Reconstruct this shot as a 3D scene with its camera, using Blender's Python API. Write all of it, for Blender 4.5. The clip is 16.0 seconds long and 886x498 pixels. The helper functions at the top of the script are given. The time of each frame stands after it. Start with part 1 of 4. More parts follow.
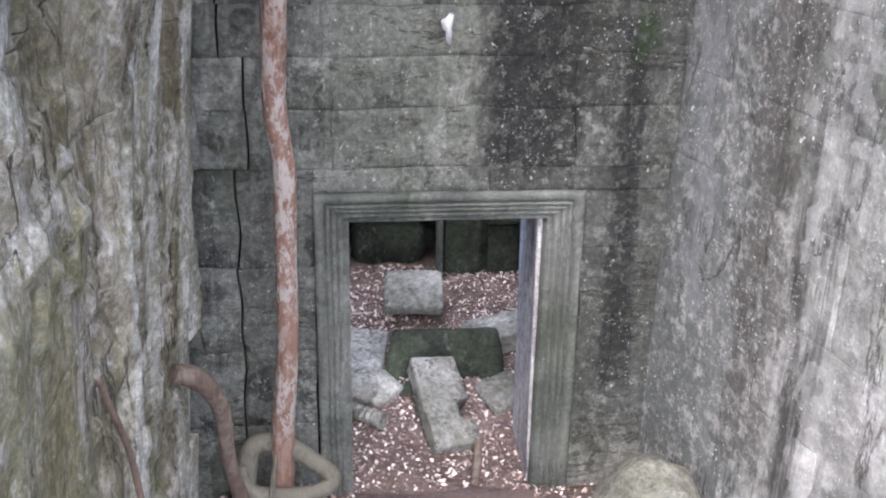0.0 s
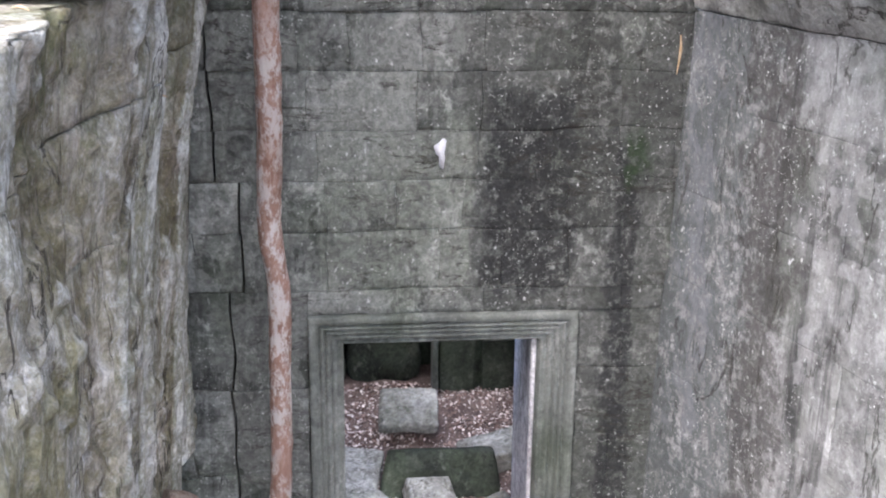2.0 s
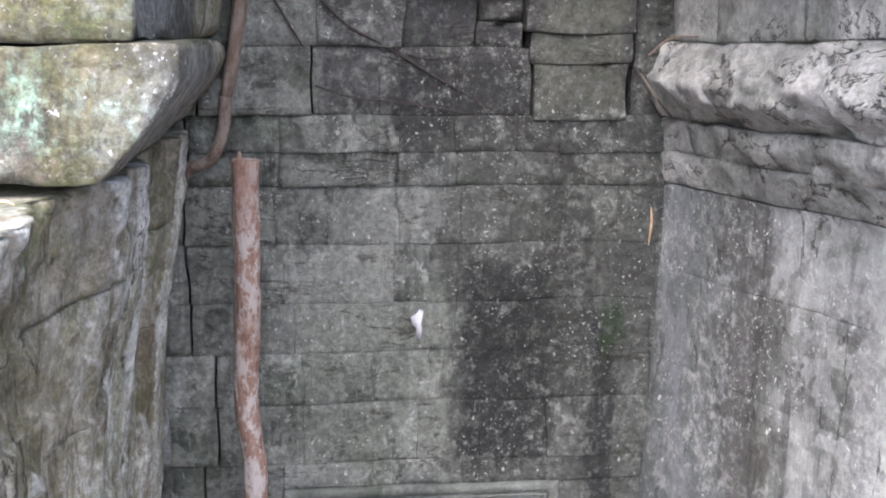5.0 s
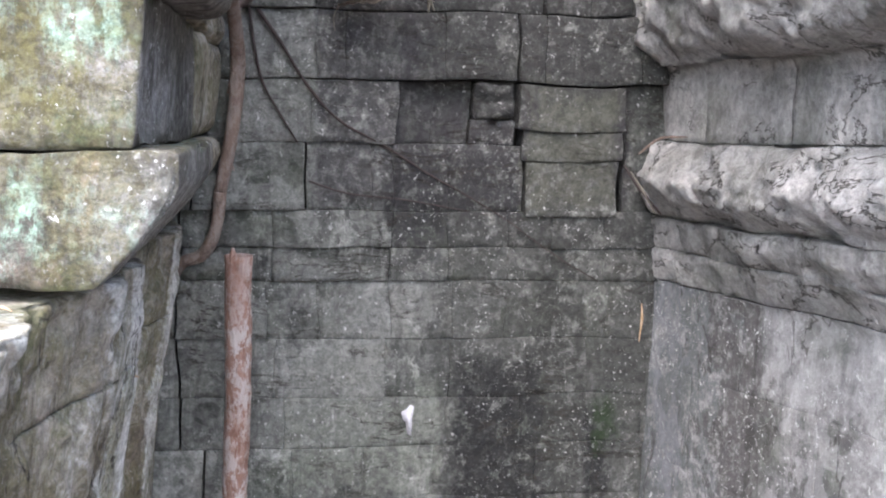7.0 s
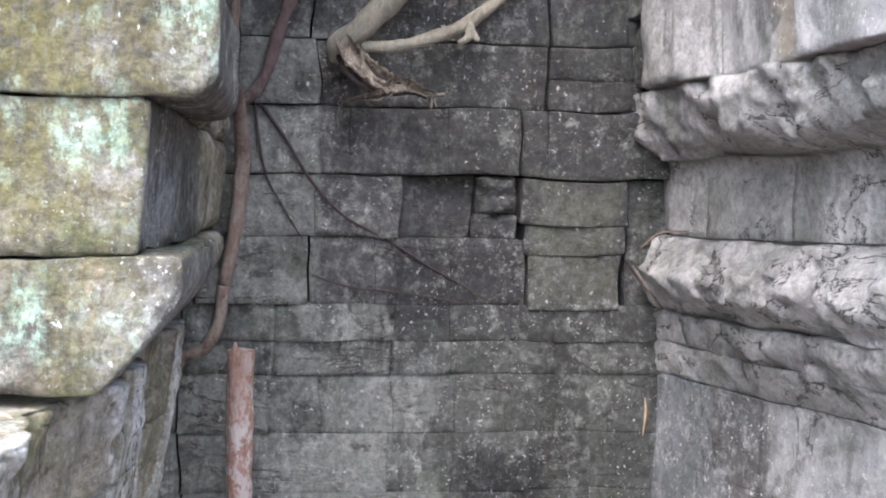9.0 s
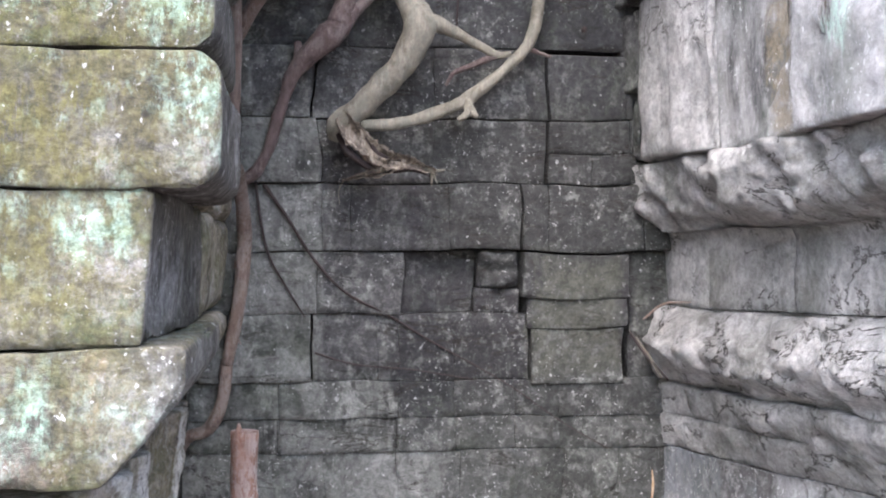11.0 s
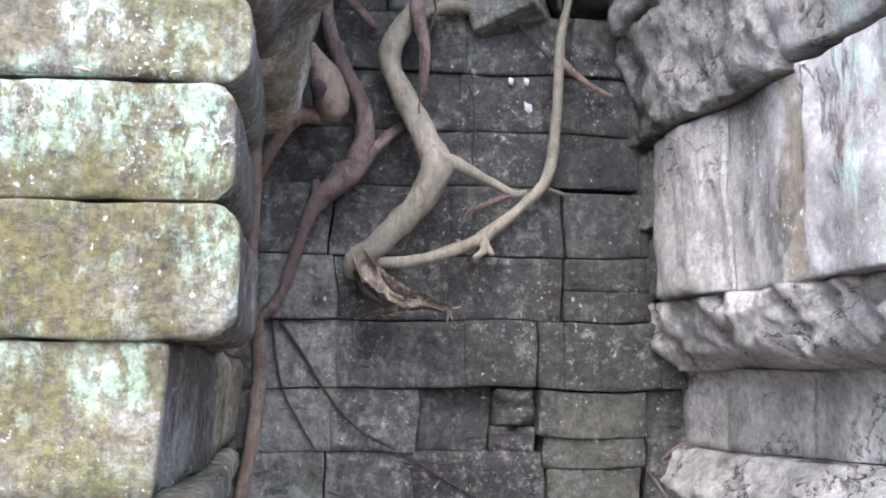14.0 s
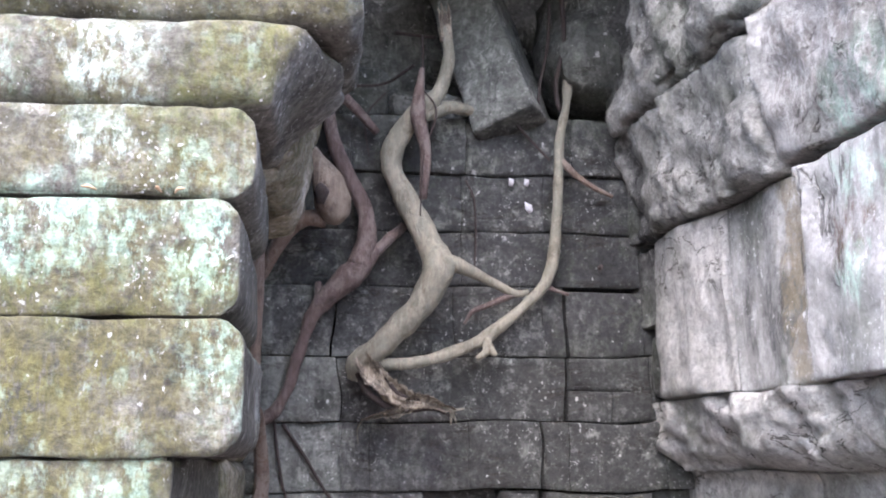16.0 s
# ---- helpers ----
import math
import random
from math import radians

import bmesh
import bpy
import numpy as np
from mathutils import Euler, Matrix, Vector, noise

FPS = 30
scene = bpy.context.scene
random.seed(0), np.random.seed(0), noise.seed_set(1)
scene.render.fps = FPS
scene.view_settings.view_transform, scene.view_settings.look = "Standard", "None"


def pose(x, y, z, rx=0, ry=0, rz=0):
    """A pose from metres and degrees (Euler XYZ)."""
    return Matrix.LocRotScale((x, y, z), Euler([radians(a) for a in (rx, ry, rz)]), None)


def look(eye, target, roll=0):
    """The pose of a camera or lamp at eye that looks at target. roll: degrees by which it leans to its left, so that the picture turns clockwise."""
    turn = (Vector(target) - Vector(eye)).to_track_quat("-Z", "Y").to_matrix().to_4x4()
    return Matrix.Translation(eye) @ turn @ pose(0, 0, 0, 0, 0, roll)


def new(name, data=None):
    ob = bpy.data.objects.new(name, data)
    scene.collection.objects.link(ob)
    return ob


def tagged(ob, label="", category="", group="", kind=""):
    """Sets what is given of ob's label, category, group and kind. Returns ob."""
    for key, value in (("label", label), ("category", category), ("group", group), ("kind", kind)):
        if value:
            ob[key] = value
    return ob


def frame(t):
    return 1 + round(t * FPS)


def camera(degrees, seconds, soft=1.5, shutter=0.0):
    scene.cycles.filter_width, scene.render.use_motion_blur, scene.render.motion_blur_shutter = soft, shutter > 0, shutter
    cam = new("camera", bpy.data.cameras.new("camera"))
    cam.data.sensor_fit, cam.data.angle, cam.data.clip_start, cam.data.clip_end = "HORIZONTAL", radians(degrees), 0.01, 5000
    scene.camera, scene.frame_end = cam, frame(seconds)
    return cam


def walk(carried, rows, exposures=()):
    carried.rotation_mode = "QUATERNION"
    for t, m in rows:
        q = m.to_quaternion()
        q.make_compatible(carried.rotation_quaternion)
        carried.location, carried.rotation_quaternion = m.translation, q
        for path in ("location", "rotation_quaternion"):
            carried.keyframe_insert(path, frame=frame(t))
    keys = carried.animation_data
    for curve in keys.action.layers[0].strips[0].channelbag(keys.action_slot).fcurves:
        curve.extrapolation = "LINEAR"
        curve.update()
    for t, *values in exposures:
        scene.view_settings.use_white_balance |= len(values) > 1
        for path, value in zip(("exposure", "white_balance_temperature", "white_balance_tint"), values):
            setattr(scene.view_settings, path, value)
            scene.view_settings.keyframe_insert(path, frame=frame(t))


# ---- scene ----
cam = camera(41.8, 16.0, soft=2.0)
PATH = [
    (0, (-0.603, -5.744, 4.011), (-0.422, -3.918, 3.215), 1.0),
    (0.5, (-0.594, -5.75, 4.037), (-0.417, -3.904, 3.29), 0.9),
    (1, (-0.588, -5.75, 4.054), (-0.408, -3.884, 3.357), 0.7),
    (1.5, (-0.586, -5.759, 4.072), (-0.402, -3.879, 3.415), 0.1),
    (2, (-0.593, -5.762, 4.089), (-0.402, -3.871, 3.468), 0.7),
    (2.5, (-0.591, -5.765, 4.097), (-0.397, -3.865, 3.506), 0.8),
    (3, (-0.595, -5.763, 4.113), (-0.395, -3.853, 3.558), 0.7),
    (3.5, (-0.589, -5.765, 4.142), (-0.381, -3.837, 3.651), 0.8),
    (4, (-0.592, -5.77, 4.155), (-0.371, -3.831, 3.716), 0.7),
    (6.5, (-0.609, -5.786, 4.241), (-0.355, -3.82, 3.975), 0.7),
    (7, (-0.624, -5.785, 4.259), (-0.365, -3.814, 4.032), 1.0),
    (7.5, (-0.623, -5.786, 4.273), (-0.368, -3.812, 4.082), 0.6),
    (8, (-0.619, -5.785, 4.293), (-0.367, -3.807, 4.135), 0.8),
    (8.5, (-0.624, -5.787, 4.316), (-0.372, -3.807, 4.197), 1.0),
    (9, (-0.621, -5.792, 4.332), (-0.369, -3.81, 4.241), 1.0),
    (11.5, (-0.627, -5.795, 4.41), (-0.378, -3.811, 4.456), -0.2),
    (12, (-0.627, -5.794, 4.426), (-0.381, -3.811, 4.503), -0.1),
    (12.5, (-0.628, -5.797, 4.44), (-0.392, -3.814, 4.553), -0.1),
    (13, (-0.626, -5.799, 4.454), (-0.397, -3.817, 4.599), -0.3),
    (13.5, (-0.626, -5.8, 4.478), (-0.402, -3.82, 4.658), 0.1),
    (14, (-0.626, -5.799, 4.496), (-0.406, -3.823, 4.713), 0.4),
    (14.5, (-0.628, -5.803, 4.515), (-0.41, -3.831, 4.766), 0.0),
    (15, (-0.634, -5.807, 4.537), (-0.419, -3.84, 4.827), 0.4),
    (15.5, (-0.632, -5.812, 4.553), (-0.42, -3.85, 4.876), 0.0),
    (16, (-0.638, -5.819, 4.569), (-0.421, -3.864, 4.932), -0.2),
]
walk(cam, [(t, look(eye, target, roll)) for t, eye, target, roll in PATH],
     [(0.0, 2.6, 6450, 16), (9.0, 2.7, 6400, 17), (16.0, 2.85, 6350, 20)])

# ---- light: bright overcast sky over an open court ----
SUN_EL, SUN_AZ = 56.0, 200.0
world = bpy.data.worlds.new("overcast_sky")
scene.world = world
world.use_nodes = True
sky = world.node_tree.nodes.new("ShaderNodeTexSky")
sky.sky_type, sky.sun_disc = "NISHITA", False
sky.sun_elevation, sky.sun_rotation = radians(SUN_EL), radians(SUN_AZ)
sky.air_density, sky.dust_density, sky.ozone_density = 1.0, 2.0, 1.0
world.node_tree.links.new(sky.outputs[0], world.node_tree.nodes["Background"].inputs[0])
world.node_tree.nodes["Background"].inputs[1].default_value = 0.15
sun = new("sun", bpy.data.lights.new("sun", "SUN"))
sun.data.energy, sun.data.angle, sun.data.color = 1.5, radians(75), (1.0, 0.965, 0.92)
_d = Vector((math.sin(radians(SUN_AZ)) * math.cos(radians(SUN_EL)), math.cos(radians(SUN_AZ)) * math.cos(radians(SUN_EL)), math.sin(radians(SUN_EL))))
sun.matrix_world = look(_d * 30, (0, 0, 0))


# ---- materials ----
class Graph:
    """A material's nodes, by short calls."""

    def __init__(self, name):
        self.mat = bpy.data.materials.new(name)
        self.mat.use_nodes = True
        self.t = self.mat.node_tree
        self.bsdf = self.t.nodes["Principled BSDF"]
        self.coord = self.t.nodes.new("ShaderNodeTexCoord").outputs["Object"]
        self.info = self.t.nodes.new("ShaderNodeObjectInfo").outputs["Random"]

    def put(self, sock, v):
        if isinstance(v, bpy.types.NodeSocket):
            self.t.links.new(v, sock)
        elif isinstance(v, tuple) and len(v) == 3 and sock.type == "RGBA":
            sock.default_value = (*v, 1)
        else:
            sock.default_value = v

    def scaled(self, sx, sy, sz, off=(0, 0, 0)):
        n = self.t.nodes.new("ShaderNodeMapping")
        self.put(n.inputs["Vector"], self.coord)
        n.inputs["Scale"].default_value = (sx, sy, sz)
        n.inputs["Location"].default_value = off
        return n.outputs[0]

    def noise(self, scale, detail=5, rough=0.6, vec=None, warp=0.0):
        n = self.t.nodes.new("ShaderNodeTexNoise")
        self.put(n.inputs["Vector"], vec or self.coord)
        n.inputs["Scale"].default_value, n.inputs["Detail"].default_value = scale, detail
        n.inputs["Roughness"].default_value, n.inputs["Distortion"].default_value = rough, warp
        return n.outputs["Fac"]

    def math(self, op, a, b=0.0):
        n = self.t.nodes.new("ShaderNodeMath")
        n.operation, n.use_clamp = op, False
        self.put(n.inputs[0], a)
        self.put(n.inputs[1], b)
        return n.outputs[0]

    def span(self, v, a, b, lo=0.0, hi=1.0):
        n = self.t.nodes.new("ShaderNodeMapRange")
        n.interpolation_type = "SMOOTHSTEP"
        self.put(n.inputs["Value"], v)
        n.inputs["From Min"].default_value, n.inputs["From Max"].default_value = a, b
        n.inputs["To Min"].default_value, n.inputs["To Max"].default_value = lo, hi
        return n.outputs[0]

    def mix(self, f, a, b, kind="MIX"):
        n = self.t.nodes.new("ShaderNodeMix")
        n.data_type, n.blend_type = "RGBA", kind
        self.put(n.inputs[0], f)
        self.put(n.inputs[6], a)
        self.put(n.inputs[7], b)
        return n.outputs[2]

    def axes(self):
        n = self.t.nodes.new("ShaderNodeSeparateXYZ")
        self.put(n.inputs[0], self.coord)
        return n.outputs

    def done(self, col, rough=0.9, bump=None, strength=0.4, dist=0.02):
        self.put(self.bsdf.inputs["Base Color"], col)
        self.put(self.bsdf.inputs["Roughness"], rough)
        self.bsdf.inputs["Specular IOR Level"].default_value = 0.3
        if bump is not None:
            n = self.t.nodes.new("ShaderNodeBump")
            n.inputs["Strength"].default_value, n.inputs["Distance"].default_value = strength, dist
            self.put(n.inputs["Height"], bump)
            self.put(self.bsdf.inputs["Normal"], n.outputs[0])
        return self.mat


def sandstone(name, dark, mid, light, streak=0.5, speck=0.5, moss=0.0, mint=0.0, pale=0.3, stains_and_shade=(), tint=0.25, green=0.2, patchy=1.0, run_w=9.0, relief=0.8, grain=1.0, wash_k=1.0, groove=0.0, skin=None, lines=(6, 6, 0.4)):
    """Weathered temple sandstone: blotches, run-off streaks, lichen specks, moss, crusts of mint lichen, and patches of
    stain and of painted shade (x0, x1, z0, z1, depth).
    """
    g = Graph(name)
    big = g.noise(1.7, 6, 0.62, warp=0.4)
    mid_n = g.noise(7.0, 8, 0.7)
    fine = g.noise(42.0, 6, 0.75)
    v = g.math("ADD", g.math("MULTIPLY", big, 0.5), g.math("ADD", g.math("MULTIPLY", mid_n, 0.34), g.math("MULTIPLY", fine, 0.16)))
    v = g.math("ADD", v, g.math("MULTIPLY", g.math("SUBTRACT", g.info, 0.5), tint * 0.3))
    col = g.mix(g.span(v, 0.40, 0.50), dark, mid)
    col = g.mix(g.span(v, 0.5, 0.60), col, light)
    # crisp crusts: pale and sooty patches with ragged edges
    crust_n = g.noise(5.5, 9, 0.78, g.scaled(1, 1, 0.8, (6, 1, 3)), 0.5)
    soot_n = g.noise(4.3, 9, 0.76, g.scaled(1, 1, 0.7, (1, 8, 9)), 0.4)
    col = g.mix(g.math("MULTIPLY", g.span(crust_n, 0.56, 0.61), 0.6 * patchy), col, tuple(min(0.6, c * 1.3 + 0.02) for c in light))
    col = g.mix(g.math("MULTIPLY", g.span(soot_n, 0.56, 0.62), 0.75 * patchy), col, tuple(c * 0.5 for c in dark))
    # broad washes
    wash = g.noise(0.9, 5, 0.6, g.scaled(1, 1, 0.6, (5, 5, 3)), 0.6)
    col = g.mix(1.0, col, g.mix(g.span(wash, 0.4, 0.62), (1 - 0.34 * wash_k,) * 3, (1 + 0.25 * wash_k,) * 3), "MULTIPLY")
    # greenish film
    col = g.mix(g.math("MULTIPLY", g.span(g.noise(2.6, 5, 0.6, g.scaled(1, 1, 0.8, (3, 1, 7))), 0.45, 0.7), green), col, (0.075, 0.095, 0.06))
    # run-off: pale and dark vertical streaks
    run = g.noise(1.0, 6, 0.65, g.scaled(run_w, run_w, run_w * 0.055), 0.3)
    run2 = g.noise(1.0, 5, 0.7, g.scaled(26, 26, 1.1, (5, 2, 0)), 0.2)
    breakup = g.noise(3.1, 6, 0.7)
    col = g.mix(g.math("MULTIPLY", g.math("MULTIPLY", g.span(run, 0.52, 0.64), g.span(g.noise(1.9, 6, 0.68, g.scaled(1, 1, 0.5, (8, 3, 2))), 0.4, 0.58)), streak), col, tuple(c * 0.42 for c in dark))
    col = g.mix(g.math("MULTIPLY", g.math("MULTIPLY", g.span(run2, 0.53, 0.68), g.span(breakup, 0.42, 0.6)), pale), col, tuple(min(0.7, c * 1.55 + 0.03) for c in light))
    if skin:
        # intact pale skin of the stone, where it has not flaked away
        kept = g.t.nodes.new("ShaderNodeAttribute")
        kept.attribute_name = "skin"
        edge = g.math("ADD", kept.outputs["Fac"], g.math("MULTIPLY", g.math("SUBTRACT", g.noise(9.0, 8, 0.75, g.scaled(1, 1, 0.7)), 0.5), 0.9))
        fade = g.span(g.noise(2.4, 6, 0.7, g.scaled(1, 1, 0.5, (4, 9, 2))), 0.36, 0.56, 0.25, 1.0)
        col = g.mix(g.math("MULTIPLY", g.math("MULTIPLY", g.span(edge, 0.42, 0.62), fade), skin[3]), col, g.mix(g.span(fine, 0.35, 0.65), tuple(c * 0.82 for c in skin[:3]), skin[:3]))
    ax = g.axes()
    wob = g.math("MULTIPLY", g.math("SUBTRACT", g.noise(5.0, 7, 0.72, g.scaled(1, 1, 0.55)), 0.5), 0.36)
    worn = g.span(g.noise(13.0, 7, 0.78), 0.47, 0.6, 1.0, 0.18)
    crusty = g.math("MULTIPLY", g.span(g.noise(22.0, 8, 0.8, g.scaled(1, 1, 0.45)), 0.44, 0.54), g.span(g.noise(4.0, 6, 0.7, g.scaled(1, 1, 0.6, (3, 3, 5))), 0.36, 0.5))
    facing = g.t.nodes.new("ShaderNodeSeparateXYZ")
    g.put(facing.inputs[0], g.t.nodes.new("ShaderNodeNewGeometry").outputs["Normal"])
    open_side = g.math("MAXIMUM", g.span(facing.outputs[1], -0.25, -0.75), g.span(facing.outputs[2], 0.3, 0.8))
    if not mint:
        open_side = 1.0
    crusty = g.math("MULTIPLY", crusty, open_side)
    for x0, x1, z0, z1, depth, *hue in stains_and_shade:
        xx, zz = g.math("ADD", ax[hue[1] if len(hue) > 1 else 0], wob), g.math("ADD", ax[2], g.math("MULTIPLY", wob, 1.4))
        e, ez = 0.025, 0.06
        m = g.math("MULTIPLY", g.math("MULTIPLY", g.span(xx, x0 - e, x0 + e), g.span(xx, x1 - e, x1 + e, 1, 0)),
                   g.math("MULTIPLY", g.span(zz, z0 - ez, z0 + ez), g.span(zz, z1 - ez, z1 + ez, 1, 0)))
        m = g.math("MULTIPLY", m, crusty if len(hue) > 2 else worn)
        col = g.mix(g.math("MULTIPLY", m, depth), col, hue[0] if hue else (0.02, 0.021, 0.021))
    if moss:
        m1 = g.math("MULTIPLY", g.span(g.noise(3.4, 7, 0.72, g.scaled(1, 1, 0.7, (11, 4, 2))), 0.37, 0.51), g.span(g.noise(34.0, 6, 0.75), 0.32, 0.58))
        col = g.mix(g.math("MULTIPLY", g.math("MULTIPLY", m1, moss), open_side), col, (0.125, 0.115, 0.046))
        m2 = g.math("MULTIPLY", g.span(g.noise(2.2, 7, 0.7, g.scaled(1, 1, 1, (1, 9, 5))), 0.5, 0.66), g.span(g.noise(28.0, 6, 0.7), 0.36, 0.56))
        col = g.mix(g.math("MULTIPLY", g.math("MULTIPLY", m2, moss * 0.9), open_side), col, (0.075, 0.10, 0.03))
    if mint:
        m3 = g.math("MULTIPLY", g.span(g.noise(2.7, 6, 0.7, g.scaled(1, 1, 1, (2, 2, 8.3))), 0.5, 0.62), g.span(g.noise(24.0, 8, 0.8, g.scaled(1, 1, 0.45)), 0.47, 0.57))
        col = g.mix(g.math("MULTIPLY", g.math("MULTIPLY", m3, mint), open_side), col, (0.42, 0.6, 0.5))
    # lichen specks at two sizes
    s1 = g.math("MULTIPLY", g.span(g.noise(64.0, 3, 0.55, warp=0.3), 0.62, 0.68), g.math("MULTIPLY", g.span(g.noise(5.2, 6, 0.75), 0.46, 0.54), g.span(g.noise(1.4, 3, 0.5, g.scaled(1, 1, 1, (2, 6, 4))), 0.42, 0.56)))
    s1 = g.math("MAXIMUM", s1, g.math("MULTIPLY", g.span(g.noise(27.0, 5, 0.6, g.scaled(1, 1, 0.8, (3, 5, 1))), 0.64, 0.69), g.span(g.noise(3.2, 5, 0.7, g.scaled(1, 1, 1, (3, 5, 1))), 0.44, 0.56)))
    s2 = g.math("MULTIPLY", g.span(g.noise(21.0, 7, 0.78, warp=0.6), 0.59, 0.67), g.span(g.noise(2.3, 4, 0.6, g.scaled(1, 1, 1, (7, 7, 1))), 0.4, 0.6))
    col = g.mix(g.math("MULTIPLY", s2, speck * 0.55), col, tuple(min(0.6, c * 1.5 + 0.05) for c in light))
    col = g.mix(g.math("MULTIPLY", s1, speck), col, (0.55, 0.56, 0.54))
    if groove:
        line = g.math("ABSOLUTE", g.math("SUBTRACT", g.noise(1.0, 6, 0.62, g.scaled(*lines, (2, 7, 1)), 0.5), 0.5))
        line = g.math("MULTIPLY", g.span(line, 0.003, 0.013, 1, 0), g.span(g.noise(2.1, 5, 0.65), 0.46, 0.56))
        col = g.mix(g.math("MULTIPLY", line, groove), col, (0.03, 0.026, 0.02))
        crack = g.math("MULTIPLY", line, -0.5 * groove)
    else:
        crack = 0.0
    # grit: crisp mottling and hairline cracks
    grit = g.noise(24.0, 9, 0.82, warp=0.3)
    col = g.mix(1.0, col, g.mix(g.span(grit, 0.36, 0.64), (1 - 0.38 * grain,) * 3, (1 + 0.32 * grain,) * 3), "MULTIPLY")
    crag_n = g.noise(11.0, 10, 0.74, g.scaled(1, 1, 1.3, (4, 2, 6)), 0.5)
    h = g.math("ADD", g.math("ADD", g.math("MULTIPLY", crag_n, relief), g.math("MULTIPLY", grit, 0.45)), g.math("MULTIPLY", mid_n, 0.6))
    h = g.math("ADD", h, crack)
    return g.done(col, g.span(mid_n, 0.3, 0.7, 0.78, 0.95), h, 0.9, 0.035)


# Broad dark patches above z 3.6 put the vault's shade into the stone colour.
M_BACK = sandstone("grey_green_sandstone", (0.04, 0.042, 0.039), (0.1, 0.106, 0.096), (0.21, 0.218, 0.2), 0.45, 0.6, pale=0.35, green=0.35, tint=0.3, groove=0.7, lines=(1.3, 1.3, 6.0), skin=(0.2, 0.207, 0.192, 0.6),
                   stains_and_shade=((0.12, 1.3, 0.2, 3.72, 0.75, (0.05, 0.053, 0.048)), (-0.1, 1.25, 3.6, 5.2, 0.85, (0.042, 0.044, 0.041)), (0.62, 0.86, 2.2, 3.6, 0.7, (0.03, 0.032, 0.028)), (-0.12, 0.12, 3.45, 4.0, 0.7, (0.03, 0.031, 0.032)), (-0.5, 1.1, 3.8, 5.08, 0.8, (0.045, 0.044, 0.046)), (-0.85, 1.2, 5.12, 6.3, 0.9, (0.04, 0.041, 0.042)), (0.0, 1.2, 4.3, 5.15, 0.6, (0.045, 0.048, 0.043)), (-0.66, 0.14, 1.98, 2.84, 0.5, (0.165, 0.18, 0.148)), (-0.6, -0.18, 2.86, 3.1, 0.5, (0.19, 0.2, 0.175)), (0.2, 0.66, 1.95, 3.05, 0.8), (0.22, 0.6, 2.0, 2.95, 0.55, (0.014, 0.014, 0.014)), (0.55, 1.0, 3.8, 4.4, 0.45, (0.12, 0.13, 0.095)), (0.88, 1.03, 0.6, 2.75, 0.95), (-0.15, 0.55, 3.76, 4.06, 0.5), (0.94, 1.06, 2.55, 2.82, 0.8, (0.022, 0.04, 0.016))))
M_FRAME = sandstone("door_frame_sandstone", (0.06, 0.066, 0.06), (0.115, 0.123, 0.112), (0.19, 0.198, 0.185), 0.5, 0.15, pale=0.3, green=0.35, relief=0.3, grain=0.5, patchy=0.5)
# Grey patches below x 1.42 put the deep corner's shade into the colour.
M_RIGHT = sandstone("pale_streaked_sandstone", (0.13, 0.133, 0.127), (0.32, 0.323, 0.31), (0.5, 0.502, 0.49), 1.0, 1.0, pale=0.15, green=0.5, tint=0.12, patchy=0.3, run_w=3.6, grain=0.45, wash_k=0.6, groove=0.6, lines=(2.5, 2.5, 0.7), relief=0.7, skin=(0.54, 0.54, 0.53, 0.3),
                    stains_and_shade=((1.0, 1.42, 0.0, 3.5, 0.85, (0.125, 0.138, 0.136)), (0.9, 1.33, 0.0, 3.5, 0.8, (0.1, 0.112, 0.11)), (1.39, 1.5, 0.6, 3.5, 0.75, (0.06, 0.057, 0.052)), (1.24, 1.3, 1.2, 3.5, 0.6, (0.24, 0.25, 0.265)), (1.62, 1.68, 1.0, 3.2, 0.5, (0.09, 0.09, 0.085)), (-1.73, -1.55, 4.75, 5.75, 0.6, (0.2, 0.165, 0.1), 1), (-2.28, -1.98, 5.25, 5.42, 0.95, (0.13, 0.085, 0.06), 1, 1), (-2.4, -2.0, 5.16, 5.28, 0.8, (0.42, 0.6, 0.5), 1, 1), (-2.35, -2.0, 5.45, 5.62, 0.6, (0.42, 0.6, 0.5), 1, 1), (-2.13, -2.07, 5.53, 5.57, 0.9, (0.03, 0.03, 0.03), 1)))
M_CRAG = sandstone("craggy_pale_sandstone", (0.3, 0.3, 0.28), (0.44, 0.44, 0.415), (0.57, 0.567, 0.54), 0.4, 0.6, pale=0.1, green=0.4, tint=0.16, patchy=0.5, relief=2.4, grain=0.8, wash_k=0.6, groove=0.8, lines=(2.2, 2.2, 3.6), skin=(0.62, 0.62, 0.59, 0.3),
                   stains_and_shade=((-2.6, -2.05, 5.68, 5.95, 0.9, (0.42, 0.6, 0.5), 1, 1), (-3.0, -1.75, 5.75, 6.2, 0.6, (0.13, 0.11, 0.1), 1, 1)))
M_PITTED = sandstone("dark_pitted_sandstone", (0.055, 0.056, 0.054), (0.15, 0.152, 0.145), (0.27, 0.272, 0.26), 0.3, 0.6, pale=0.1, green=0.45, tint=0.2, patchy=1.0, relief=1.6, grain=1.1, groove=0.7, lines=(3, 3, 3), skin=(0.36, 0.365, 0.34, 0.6))
